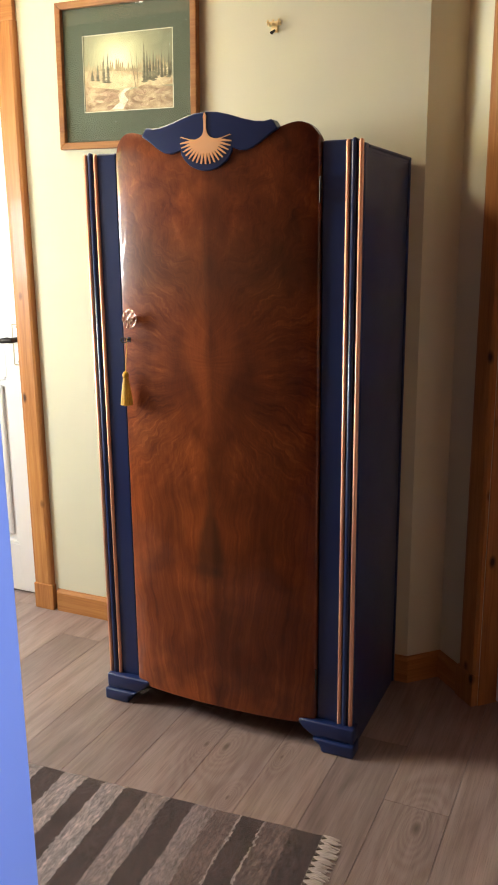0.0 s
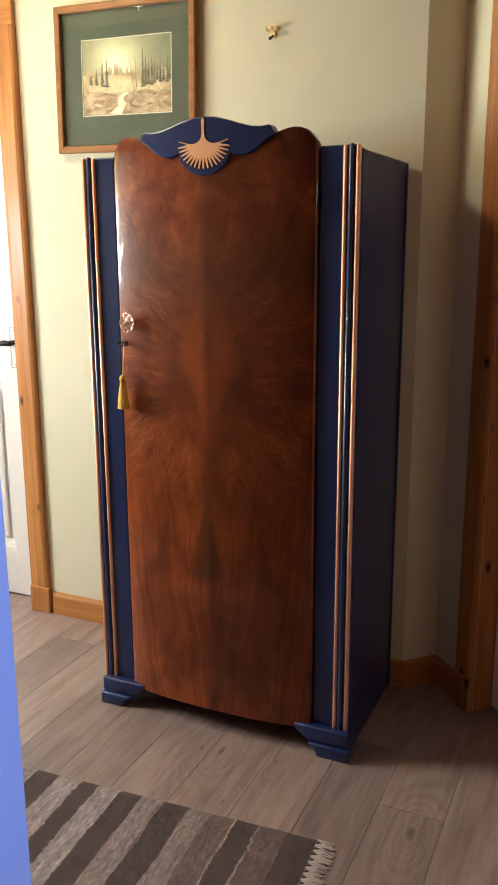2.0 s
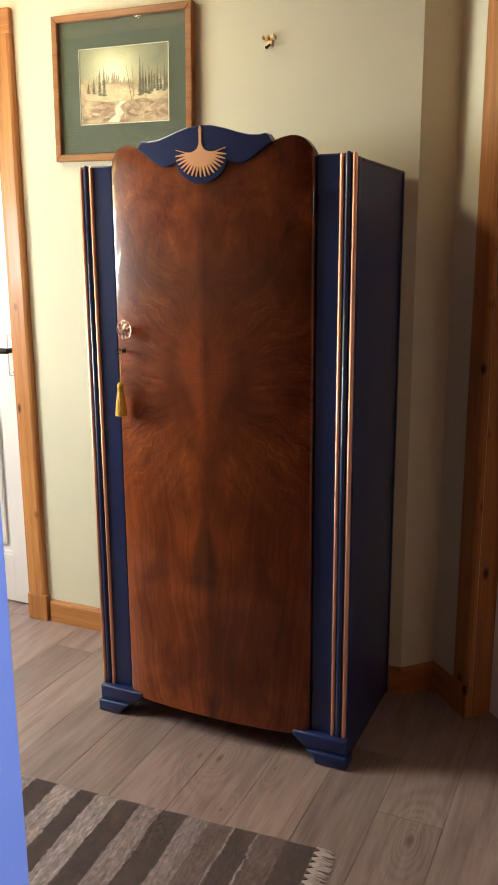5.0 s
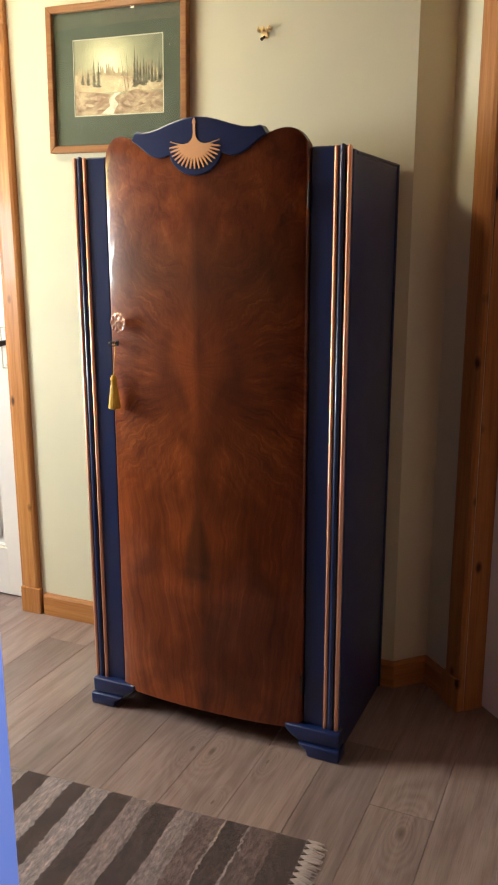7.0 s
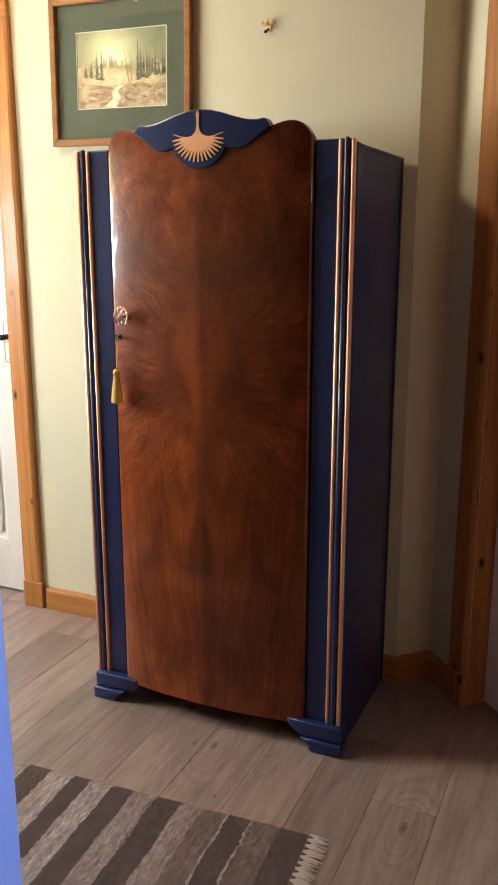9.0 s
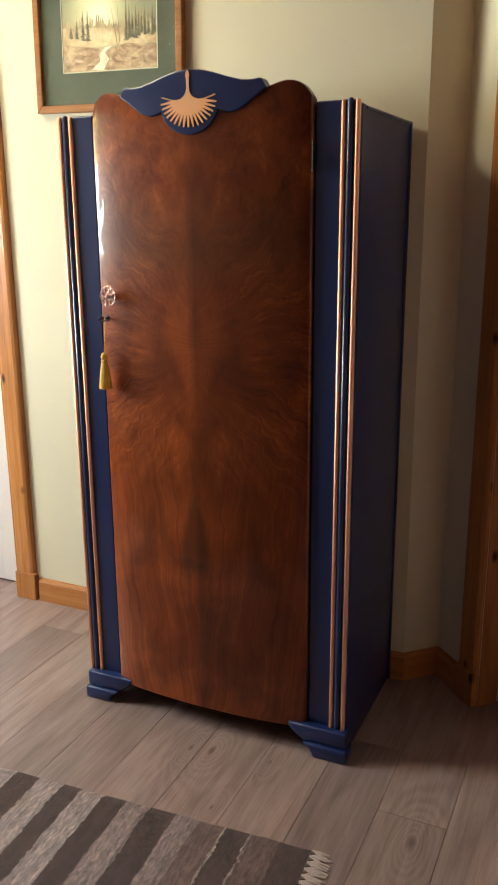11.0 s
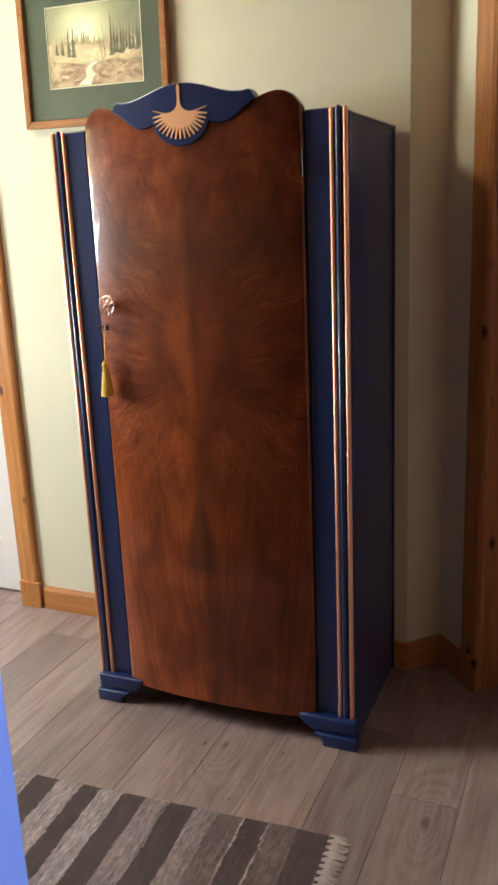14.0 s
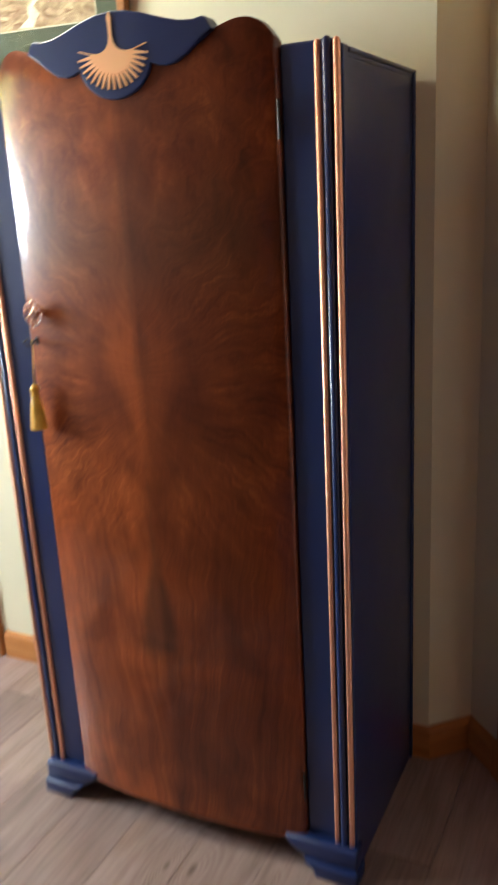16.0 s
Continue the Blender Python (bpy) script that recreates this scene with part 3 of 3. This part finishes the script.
def crane():
    """Copper bird with raised neck over a fan of feathers."""
    cz, wide, tall = 1.5845, 0.0700, 0.0585
    right = [(0.0, 1.6440), (0.0028, 1.6390), (0.0046, 1.6335), (0.0032, 1.627), (0.0030, 1.608), (0.0046, 1.599), (0.0090, 1.5915), (0.016, 1.5865), (0.027, 1.5835), (0.040, 1.5845), (0.055, 1.5885), (0.0650, 1.5915), (0.0690, 1.5905)]
    n = 9
    for k in range(n):
        cut = radians(3 + 87 * k / (n - 0.5))
        tip = radians(3 + 87 * (k + 0.5) / (n - 0.5))
        ri, half = 0.60 - 0.04 * math.sin(cut), radians(1.3)
        right.append((ri * wide * math.cos(cut), cz - ri * tall * math.sin(cut)))
        right.append((wide * math.cos(tip - half), cz - tall * math.sin(tip - half)))
        if k < n - 1:
            right.append((wide * math.cos(tip + half), cz - tall * math.sin(tip + half)))
    outline = right + [(-x, z) for x, z in right[1:]][::-1]
    bm = prism(outline, -0.0452, -0.0425, "y")
    bmesh.ops.triangulate(bm, faces=[f for f in bm.faces if len(f.verts) > 4])
    bend(bm)
    return part("bird_inlay", bm, COPPER_PAINT, crest, "copper coloured bird with fanned feathers")


crane()
# hinges on the right edge of the door
for z in (0.20, 1.46):
    part("hinge", tube([(0.283, -0.012, z - 0.03), (0.283, -0.012, z + 0.03)], 0.003, 8), IRON, walnut_door, smooth=True)


def knob(x, z):
    """Openwork rosette knob on a short stem, square to the bowed face."""
    u = x / 0.2805
    lean = -math.degrees(math.atan((0.042 * abs(u) + 0.042 * abs(u) ** 5) / 0.2805))
    at = pose(x, bow(u), z, 0, 0, lean)
    stem = part("knob", tube([(0, 0.003, 0), (0, -0.012, 0), (0, -0.020, 0)], 0.007, 12, (1.3, 0.9, 1.1)), ROSE, walnut_door, "rose-copper openwork flower knob", True, at)
    for k in range(8):
        a = 2 * math.pi * k / 8
        c = Vector((0.017 * math.cos(a), -0.022, 0.017 * math.sin(a)))
        ring = [c + 0.0078 * Vector((math.cos(t), 0.15 * math.sin(t + a), math.sin(t))) for t in (2 * math.pi * i / 10 for i in range(11))]
        part("petal", tube(ring, 0.0021, 6), ROSE, stem, smooth=True)
        part("bead", lathe([(0.0005, -0.003), (0.0028, -0.001), (0.0028, 0.001), (0.0005, 0.003)], 8), ROSE, stem, smooth=True, at=pose(0.0245 * math.cos(a + 0.39), -0.021, 0.0245 * math.sin(a + 0.39), 90))
    part("boss", lathe([(0.001, -0.004), (0.006, -0.002), (0.0078, 0.0), (0.005, 0.004), (0.001, 0.006)], 12), ROSE, stem, smooth=True, at=pose(0, -0.024, 0, 90))


knob(-0.2325, 1.148)

ky = bow(-0.256 / 0.2805)
plate = part("keyhole_plate", boxes(((-0.2622, ky - 0.002, 1.083), (-0.250, ky + 0.004, 1.099), 0.003)), IRON, walnut_door, "dark keyhole plate")
key = part("key", tube([(-0.2562, ky + 0.002, 1.092), (-0.2562, ky - 0.022, 1.092)], 0.0022, 8), IRON, walnut_door, "small dark key", True)
part("key_bow", tube([(-0.2562 + 0.011 * math.cos(t), ky - 0.026, 1.092 + 0.006 * math.sin(t)) for t in (2 * math.pi * i / 14 for i in range(15))], 0.0019, 6), IRON, key, smooth=True)

GOLD = Nodes("gold_silk", 0.45)
_p = GOLD.coords()
_g = GOLD.noise(GOLD.map(_p, (500, 500, 12)), 1.0, 3)
GOLD.colour(GOLD.ramp(_g, (0.3, (0.62, 0.33, 0.03)), (0.7, (0.92, 0.58, 0.07)))).bump(_g, 0.5, 0.001)
tassel = thing("tassel", "golden yellow silk tassel hanging from the wardrobe key", "tassel", pose(WX - 0.2565, WY + ky - 0.026, 0.917))
part("cord", tube([(0.008, 0, 0.180), (0.006, 0.001, 0.15), (0.002, 0, 0.11), (0, 0, 0.085)], 0.0011, 6), GOLD.mat, tassel, "thin cord", True)
part("head", lathe([(0.001, 0.092), (0.0064, 0.089), (0.0094, 0.082), (0.0080, 0.075), (0.0050, 0.071)], 16), GOLD.mat, tassel, smooth=True)
part("collar", lathe([(0.0055, 0.074), (0.0082, 0.072), (0.0086, 0.069), (0.0074, 0.066)], 16), GOLD.mat, tassel, smooth=True)
skirt = lathe([(0.0072, 0.069), (0.0105, 0.055), (0.0132, 0.035), (0.0158, 0.012), (0.0170, 0.001), (0.015, 0.0)], 40)
for i, v in enumerate(skirt.verts):
    if i % 2:
        v.co.x *= 0.955
        v.co.y *= 0.955
    if v.co.z < 0.002:
        v.co.z -= 0.003 * noise.noise(Vector((i * 1.7, 0, 0)))
part("threads", skirt, GOLD.mat, tassel, "long yellow threads")


# ---- rug ----
def rug_material(length):
    m = Nodes("woven_wool", 0.95)
    p = m.coords()
    x, y, z = m.split(p)
    wob = m.noise(m.map(p, (6, 9, 1)), 1.0, 3)
    fuzz = m.noise(m.map(p, (120, 70, 1)), 1.0, 3, 0.7)
    soft_x = m.math("MULTIPLY_ADD", m.math("SUBTRACT", fuzz, 0.5), 0.022, x)
    u = m.math("DIVIDE", m.math("MULTIPLY_ADD", m.math("SUBTRACT", wob, 0.5), 0.018, soft_x), length)
    dark, mid, light, cream = (0.100, 0.055, 0.045), (0.235, 0.142, 0.120), (0.41, 0.300, 0.270), (0.53, 0.42, 0.385)
    cuts = [(0.0, dark), (0.068, cream), (0.073, mid), (0.138, cream), (0.141, dark), (0.199, cream), (0.203, mid), (0.267, light), (0.325, dark), (0.393, light), (0.452, dark),
            (0.516, cream), (0.574, dark), (0.626, cream), (0.692, dark), (0.760, cream), (0.83, dark), (0.90, mid), (0.96, light), (1.02, dark), (1.09, light), (1.16, dark), (1.23, mid), (1.30, light), (1.36, dark)]
    c = m.ramp(u, *[(a / length, col) for a, col in cuts], step=True)
    fleck = m.noise(m.map(p, (150, 45, 1)), 1.0, 5, 0.7)
    c = m.mix(0.60, c, m.ramp(fleck, (0.34, (0.30, 0.28, 0.27)), (0.5, (0.95, 0.94, 0.93)), (0.68, (1.9, 1.88, 1.85))), "MULTIPLY")
    pile = m.noise(m.map(p, (55, 9, 1)), 1.0, 4, 0.65)
    c = m.mix(0.75, c, m.ramp(pile, (0.32, (0.5, 0.49, 0.48)), (0.5, (1, 1, 1)), (0.72, (1.6, 1.58, 1.55))), "MULTIPLY")
    weave = m.wave(m.map(p, (1, 1, 1)), 210, 1.5, 2, 3.0, "X")
    m.colour(c).bump(m.math("ADD", m.math("MULTIPLY", weave, 0.6), m.math("MULTIPLY", fleck, 2.0)), 1.0, 0.004)
    m.b.inputs["Sheen Weight"].default_value = 0.35
    return m.mat


def rug(length, width):
    ob = thing("rug", "flat-woven brown, grey and cream striped wool rug on the floor", "rug", pose(-0.392, 1.552, 0.0, 0, 0, 183.6))
    bm = bmesh.new()
    n, k = 110, 50
    grid = []
    for i in range(n + 1):
        row = []
        for j in range(k + 1):
            x, y = length * i / n, width * j / k
            edge = 0.003 * noise.noise(Vector((x * 14, y * 3, 0)))
            wav = 0.0012 * noise.noise(Vector((x * 9, y * 5, 2.0)))
            side = y + (edge if j in (0, k) else 0)
            row.append(bm.verts.new((x, side, 0.0075 + wav - (0.0035 if j in (0, k) or i in (0, n) else 0))))
        grid.append(row)
    for i in range(n):
        for j in range(k):
            bm.faces.new((grid[i][j], grid[i + 1][j], grid[i + 1][j + 1], grid[i][j + 1]))
    rim = [e for e in bm.edges if e.is_boundary]
    ex = bmesh.ops.extrude_edge_only(bm, edges=rim)
    for v in ex["geom"]:
        if isinstance(v, bmesh.types.BMVert):
            v.co.z = 0.001
    bmesh.ops.recalc_face_normals(bm, faces=bm.faces)
    part("weave", bm, rug_material(length), ob, smooth=True)
    wool = painted("fringe_wool", (0.60, 0.51, 0.46), 0.95, 0.15, 0.4, 300)
    dark = painted("fringe_knot_wool", (0.14, 0.11, 0.09), 0.95, 0.15, 0.4, 300)
    random.seed(4)
    for end, way in ((0.0, -1), (length, 1)):
        fr, kn = bmesh.new(), bmesh.new()
        for j in range(int(width / 0.0030)):
            y = 0.003 + j * 0.0030
            ln = random.uniform(0.034, 0.050)
            sw = random.uniform(-0.004, 0.004) + 0.003 * math.sin(y * 60)
            piece = tube([(end - way * 0.002, y, 0.006), (end + way * ln * 0.45, y + sw * 0.4, 0.0055), (end + way * ln, y + sw, 0.0022)], 0.0022, 5, (1, 1.0, 0.5))
            me = bpy.data.meshes.new("tmp")
            piece.to_mesh(me)
            piece.free()
            fr.from_mesh(me)
            bpy.data.meshes.remove(me)
        for j in range(int(width / 0.019)):
            y = 0.008 + j * 0.019
            vs = [kn.verts.new(c) for c in ((end - way * 0.001, y, 0.0102), (end - way * 0.001, y + 0.010, 0.0102), (end + way * 0.010, y + 0.004, 0.0092), (end - way * 0.001, y, 0.004), (end - way * 0.001, y + 0.010, 0.004), (end + way * 0.010, y + 0.004, 0.004))]
            for f in ((0, 1, 2), (3, 5, 4), (0, 3, 4, 1), (1, 4, 5, 2), (2, 5, 3, 0)):
                kn.faces.new([vs[i] for i in f])
        tagged(part("fringe", fr, wool, ob, "cream wool fringe"), kind="stuff")
        tagged(part("knots", kn, dark, ob, "dark knots along the fringe"), kind="stuff")
    return ob


rug(1.44, 0.72)


# ---- picture ----
MAT_GREEN = painted("green_card", (0.050, 0.064, 0.033), 0.85, 0.05, 0.3, 400)
FRAME_WOOD = pine_wood("stained_frame_wood", 0, 0.62)


def flat(shapes):
    """Flat shapes of (x, z), each a hair above the last."""
    bm = bmesh.new()
    for i, (y, pts) in enumerate(shapes):
        bm.faces.new([bm.verts.new((a, y, b)) for a, b in pts])
    return bm


def wash(name, lo, hi, scale, stretch=(1, 1, 1)):
    m = Nodes(name, 0.9)
    p = m.coords()
    n = m.noise(m.map(p, stretch), scale, 5, 0.65, 0.8)
    m.colour(m.ramp(n, (0.32, lo), (0.62, hi)))
    return m.mat


def picture():
    ob = thing("framed_picture", "watercolour of trees and rocks, green mount, wooden frame", "picture", pose(-1.325, WALL_Y - 0.003, 1.847, 0, 1.0, 0))
    w, h, b, d = 0.249, 0.216, 0.021, 0.022
    for name, pts in (("top", [(-w, h), (w, h), (w - b, h - b), (-w + b, h - b)]), ("bottom", [(-w, -h), (-w + b, -h + b), (w - b, -h + b), (w, -h)]),
                      ("left", [(-w, h), (-w + b, h - b), (-w + b, -h + b), (-w, -h)]), ("right", [(w, h), (w, -h), (w - b, -h + b), (w - b, h - b)])):
        bm = prism(pts, -d, 0.0, "y")
        bmesh.ops.bevel(bm, geom=[e for e in bm.edges if all(v.co.y < -d + 0.001 for v in e.verts)], offset=0.003, segments=2, affect="EDGES", profile=0.5)
        part("frame_bar", bm, FRAME_WOOD, ob, "reddish brown wooden frame bar")
    part("backing", boxes(((-w + 0.01, -0.004, -h + 0.01), (w - 0.01, -0.001, h - 0.01))), DARKBOARD, ob)
    # the mount with its window
    a, c = 0.161, 0.1115
    ox, oz = 0.004, 0.004
    outer, inner = (w - b + 0.004, h - b + 0.004), (a, c)
    bm = bmesh.new()
    o = [bm.verts.new((x * outer[0], -0.008, z * outer[1])) for x, z in ((-1, -1), (1, -1), (1, 1), (-1, 1))]
    i = [bm.verts.new((x * inner[0] + ox, -0.008, z * inner[1] + oz)) for x, z in ((-1, -1), (1, -1), (1, 1), (-1, 1))]
    r = [bm.verts.new((v.co.x * 0.985, -0.006, v.co.z * 0.985)) for v in i]
    for k in range(4):
        bm.faces.new((o[k], o[(k + 1) % 4], i[(k + 1) % 4], i[k]))
        bm.faces.new((i[k], i[(k + 1) % 4], r[(k + 1) % 4], r[k]))
    part("mount", bm, MAT_GREEN, ob, "dark green card mount")
    lip = 0.0022
    bm = bmesh.new()
    for x0, x1, z0, z1 in ((-a, a, c - lip, c), (-a, a, -c, -c + lip), (-a, -a + lip, -c + lip, c - lip), (a - lip, a, -c + lip, c - lip)):
        box(bm, (ox + x0, -0.0084, oz + z0), (ox + x1, -0.0079, oz + z1))
    part("mount_edge", bm, painted("cream_card", (0.55, 0.51, 0.35), 0.9, 0.03), ob, "cream bevel of the mount")
    sky = Nodes("sky_wash", 0.9)
    q = sky.coords()
    cloud = sky.noise(sky.map(q, (1, 1, 1.4)), 11, 5, 0.6, 0.8)
    far_off = sky.vmath("DISTANCE", sky.map(q, (1.0, 0.0, 1.15)), (-0.030, 0.0, 0.045))
    glow = sky.ramp(sky.math("MULTIPLY_ADD", cloud, 0.09, far_off), (0.055, (0.80, 0.76, 0.50)), (0.10, (0.52, 0.49, 0.28)), (0.16, (0.27, 0.27, 0.15)), (0.22, (0.19, 0.19, 0.11)))
    sky.colour(sky.mix(0.45, glow, sky.ramp(cloud, (0.35, (0.45, 0.46, 0.42)), (0.62, (1.25, 1.22, 1.15))), "MULTIPLY"))
    art = part("painting", flat([(-0.006, [(ox - a, oz - c), (ox + a, oz - c), (ox + a, oz + c), (ox - a, oz + c)])]), sky.mat, ob, "loose watercolour in yellow, green and brown")
    random.seed(11)

    def blob(cx, cz, rx, rz, y, n=14):
        return (y, [(ox + cx + rx * math.cos(t) * random.uniform(0.75, 1.15), oz + cz + rz * math.sin(t) * random.uniform(0.7, 1.15)) for t in (2 * math.pi * k / n for k in range(n))])

    # distant wood, ground and rocks, laid one over another
    far_wood = []
    for k in range(44):
        x = -a + 0.006 + (2 * a - 0.012) * k / 43
        hh = random.uniform(0.010, 0.040)
        far_wood.append((-0.0061 - 0.000003 * k, [(ox + x - 0.006, oz - 0.002), (ox + x + 0.006, oz - 0.002), (ox + x + 0.0015, oz + hh), (ox + x - 0.001, oz + hh)]))
    part("distant_wood", flat(far_wood), wash("far_wood_wash", (0.20, 0.15, 0.075), (0.40, 0.33, 0.17), 22), art)
    part("meadow", flat([(-0.0063, [(ox - a + 0.003, oz - 0.045), (ox + a - 0.003, oz - 0.045), (ox + a - 0.003, oz + 0.006), (ox + 0.05, oz - 0.004), (ox - 0.02, oz + 0.003), (ox - a + 0.003, oz + 0.010)])]), wash("meadow_wash", (0.26, 0.16, 0.075), (0.56, 0.47, 0.26), 14), art)
    part("foreground", flat([(-0.0064, [(ox - a + 0.003, oz - c + 0.003), (ox + a - 0.003, oz - c + 0.003), (ox + a - 0.003, oz - 0.050), (ox + 0.06, oz - 0.040), (ox, oz - 0.055), (ox - 0.07, oz - 0.045), (ox - a + 0.003, oz - 0.035)])]), wash("rock_wash", (0.15, 0.085, 0.042), (0.47, 0.36, 0.20), 16, (1, 1, 1.8)), art)
    pale_rock = wash("pale_rock_wash", (0.19, 0.105, 0.055), (0.50, 0.37, 0.22), 20)
    for k in range(15):
        part("rock", flat([blob(random.uniform(-0.13, 0.13), random.uniform(-0.10, -0.055), random.uniform(0.010, 0.030), random.uniform(0.003, 0.008), -0.0065 - 0.000004 * k)]), pale_rock, art)
    part("stream", flat([(-0.0067, [(ox - 0.062, oz - c + 0.006), (ox - 0.020, oz - c + 0.004), (ox + 0.000, oz - 0.080), (ox - 0.014, oz - 0.062), (ox + 0.012, oz - 0.045), (ox - 0.012, oz - 0.048), (ox - 0.035, oz - 0.066), (ox - 0.030, oz - 0.085)])]), wash("stream_wash", (0.42, 0.38, 0.25), (0.68, 0.63, 0.45), 30), art)
    tree_paint = wash("tree_wash", (0.050, 0.052, 0.030), (0.17, 0.155, 0.085), 60)
    for tx, base, hh in ((-0.128, -0.020, 0.035), (-0.108, -0.022, 0.050), (-0.086, -0.028, 0.078), (-0.070, -0.030, 0.084), (0.060, -0.035, 0.112), (0.070, -0.030, 0.085), (0.080, -0.028, 0.062), (0.092, -0.032, 0.082), (0.101, -0.026, 0.060), (0.110, -0.018, 0.046), (0.121, -0.024, 0.066), (0.132, -0.02, 0.05), (0.146, -0.026, 0.078), (0.153, -0.02, 0.05)):
        z, left, right = base + 0.006, [], []
        while z < base + hh:
            s = 0.0105 * (1 - (z - base) / hh) + 0.001
            left += [(ox + tx - s * random.uniform(0.6, 1.3), oz + z - 0.002), (ox + tx - 0.25 * s, oz + z + 0.001)]
            right += [(ox + tx + s * random.uniform(0.6, 1.3), oz + z - 0.003), (ox + tx + 0.25 * s, oz + z + 0.001)]
            z += 0.0045
        outline = [(ox + tx - 0.001, oz + base), *left, (ox + tx, oz + base + hh + 0.008), *right[::-1], (ox + tx + 0.001, oz + base)]
        part("painted_tree", flat([(-0.0068, outline)]), tree_paint, art)
    for tx, tz, dx, hh in ((0.028, -0.045, -0.018, 0.105), (0.036, -0.035, -0.004, 0.09)):
        part("painted_trunk", flat([(-0.0069, [(ox + tx, oz + tz), (ox + tx + 0.002, oz + tz), (ox + tx + dx + 0.0008, oz + tz + hh), (ox + tx + dx, oz + tz + hh)])]), tree_paint, art)
    g = Nodes("picture_glass", 0.02)
    g.b.inputs["Transmission Weight"].default_value = 1.0
    g.b.inputs["IOR"].default_value = 1.45
    g.colour((1.0, 1.0, 1.0))
    pane = part("glass", boxes(((-w + b - 0.002, -0.0145, -h + b - 0.002), (w - b + 0.002, -0.0125, h - b + 0.002))), g.mat, ob, "clear picture glass")
    pane.visible_shadow = False
    return ob


picture()

# ---- wall hook ----
hook = thing("wall_hook", "small brass three-pronged hook on the wall", "hook", pose(-0.837, WALL_Y, 1.925))
part("plate", boxes(((-0.020, -0.003, 0.006), (0.020, 0.0, 0.018), 0.002), ((-0.010, -0.003, -0.012), (0.010, 0.0, 0.006), 0.002)), BRASS, hook)
for x in (-0.0165, 0.0, 0.0165):
    part("prong", tube([(x, -0.002, 0.012), (x, -0.010, 0.009), (x, -0.015, 0.013), (x + 0.002, -0.014, 0.020)], 0.0028, 8, (1, 1, 1, 0.8)), BRASS, hook, smooth=True)
part("lower_prong", tube([(0, -0.002, -0.006), (0, -0.014, -0.012), (0, -0.022, -0.016)], 0.004, 10, (0.8, 0.9, 1.2)), IRON, hook, "dark knobbed lower prong", True)

# ---- floor ----
ground = boxes(((-3.12, -3.62, -0.12), (1.3, 2.75, -0.012)))
floor = struct("floor", ground, painted("floor_joint", (0.12, 0.09, 0.072), 0.9, 0.1), "grey-brown oak laminate planks", "floor")


def plank_mesh(w, ln):
    """One laminate plank with its upper edges chamfered."""
    g, c = 0.0003, 0.0006
    lo = [(g, g), (w - g, g), (w - g, ln - g), (g, ln - g)]
    up = [(g + c, g + c), (w - g - c, g + c), (w - g - c, ln - g - c), (g + c, ln - g - c)]
    vs = [(x, y, -0.012) for x, y in lo] + [(x, y, -0.0012) for x, y in lo] + [(x, y, 0.0) for x, y in up]
    fs = [(8, 9, 10, 11)]
    for base in (0, 4):
        fs += [(base + k, base + (k + 1) % 4, base + 4 + (k + 1) % 4, base + 4 + k) for k in range(4)]
    me = bpy.data.meshes.new("plank")
    me.from_pydata(vs, [], fs)
    me.materials.append(OAK)
    return me


PW, PL = 0.1613, 1.29
full = plank_mesh(PW, PL)
random.seed(21)
for i in range(-16, 11):
    x = -0.4635 + PW * i
    start = 1.74 if i == 1 else 1.74 + random.choice((0.43, 0.86, 0.25, 0.62)) + random.uniform(-0.05, 0.05)
    y = start - PL * 5
    for k in range(7):
        a, b = max(y, -3.6), min(y + PL, 2.7)
        if b - a > 0.05:
            me = full if b - a > PL - 0.001 else plank_mesh(PW, b - a)
            p = new("plank", me)
            p.location = (x, a, 0)
            p.parent = floor
        y += PL
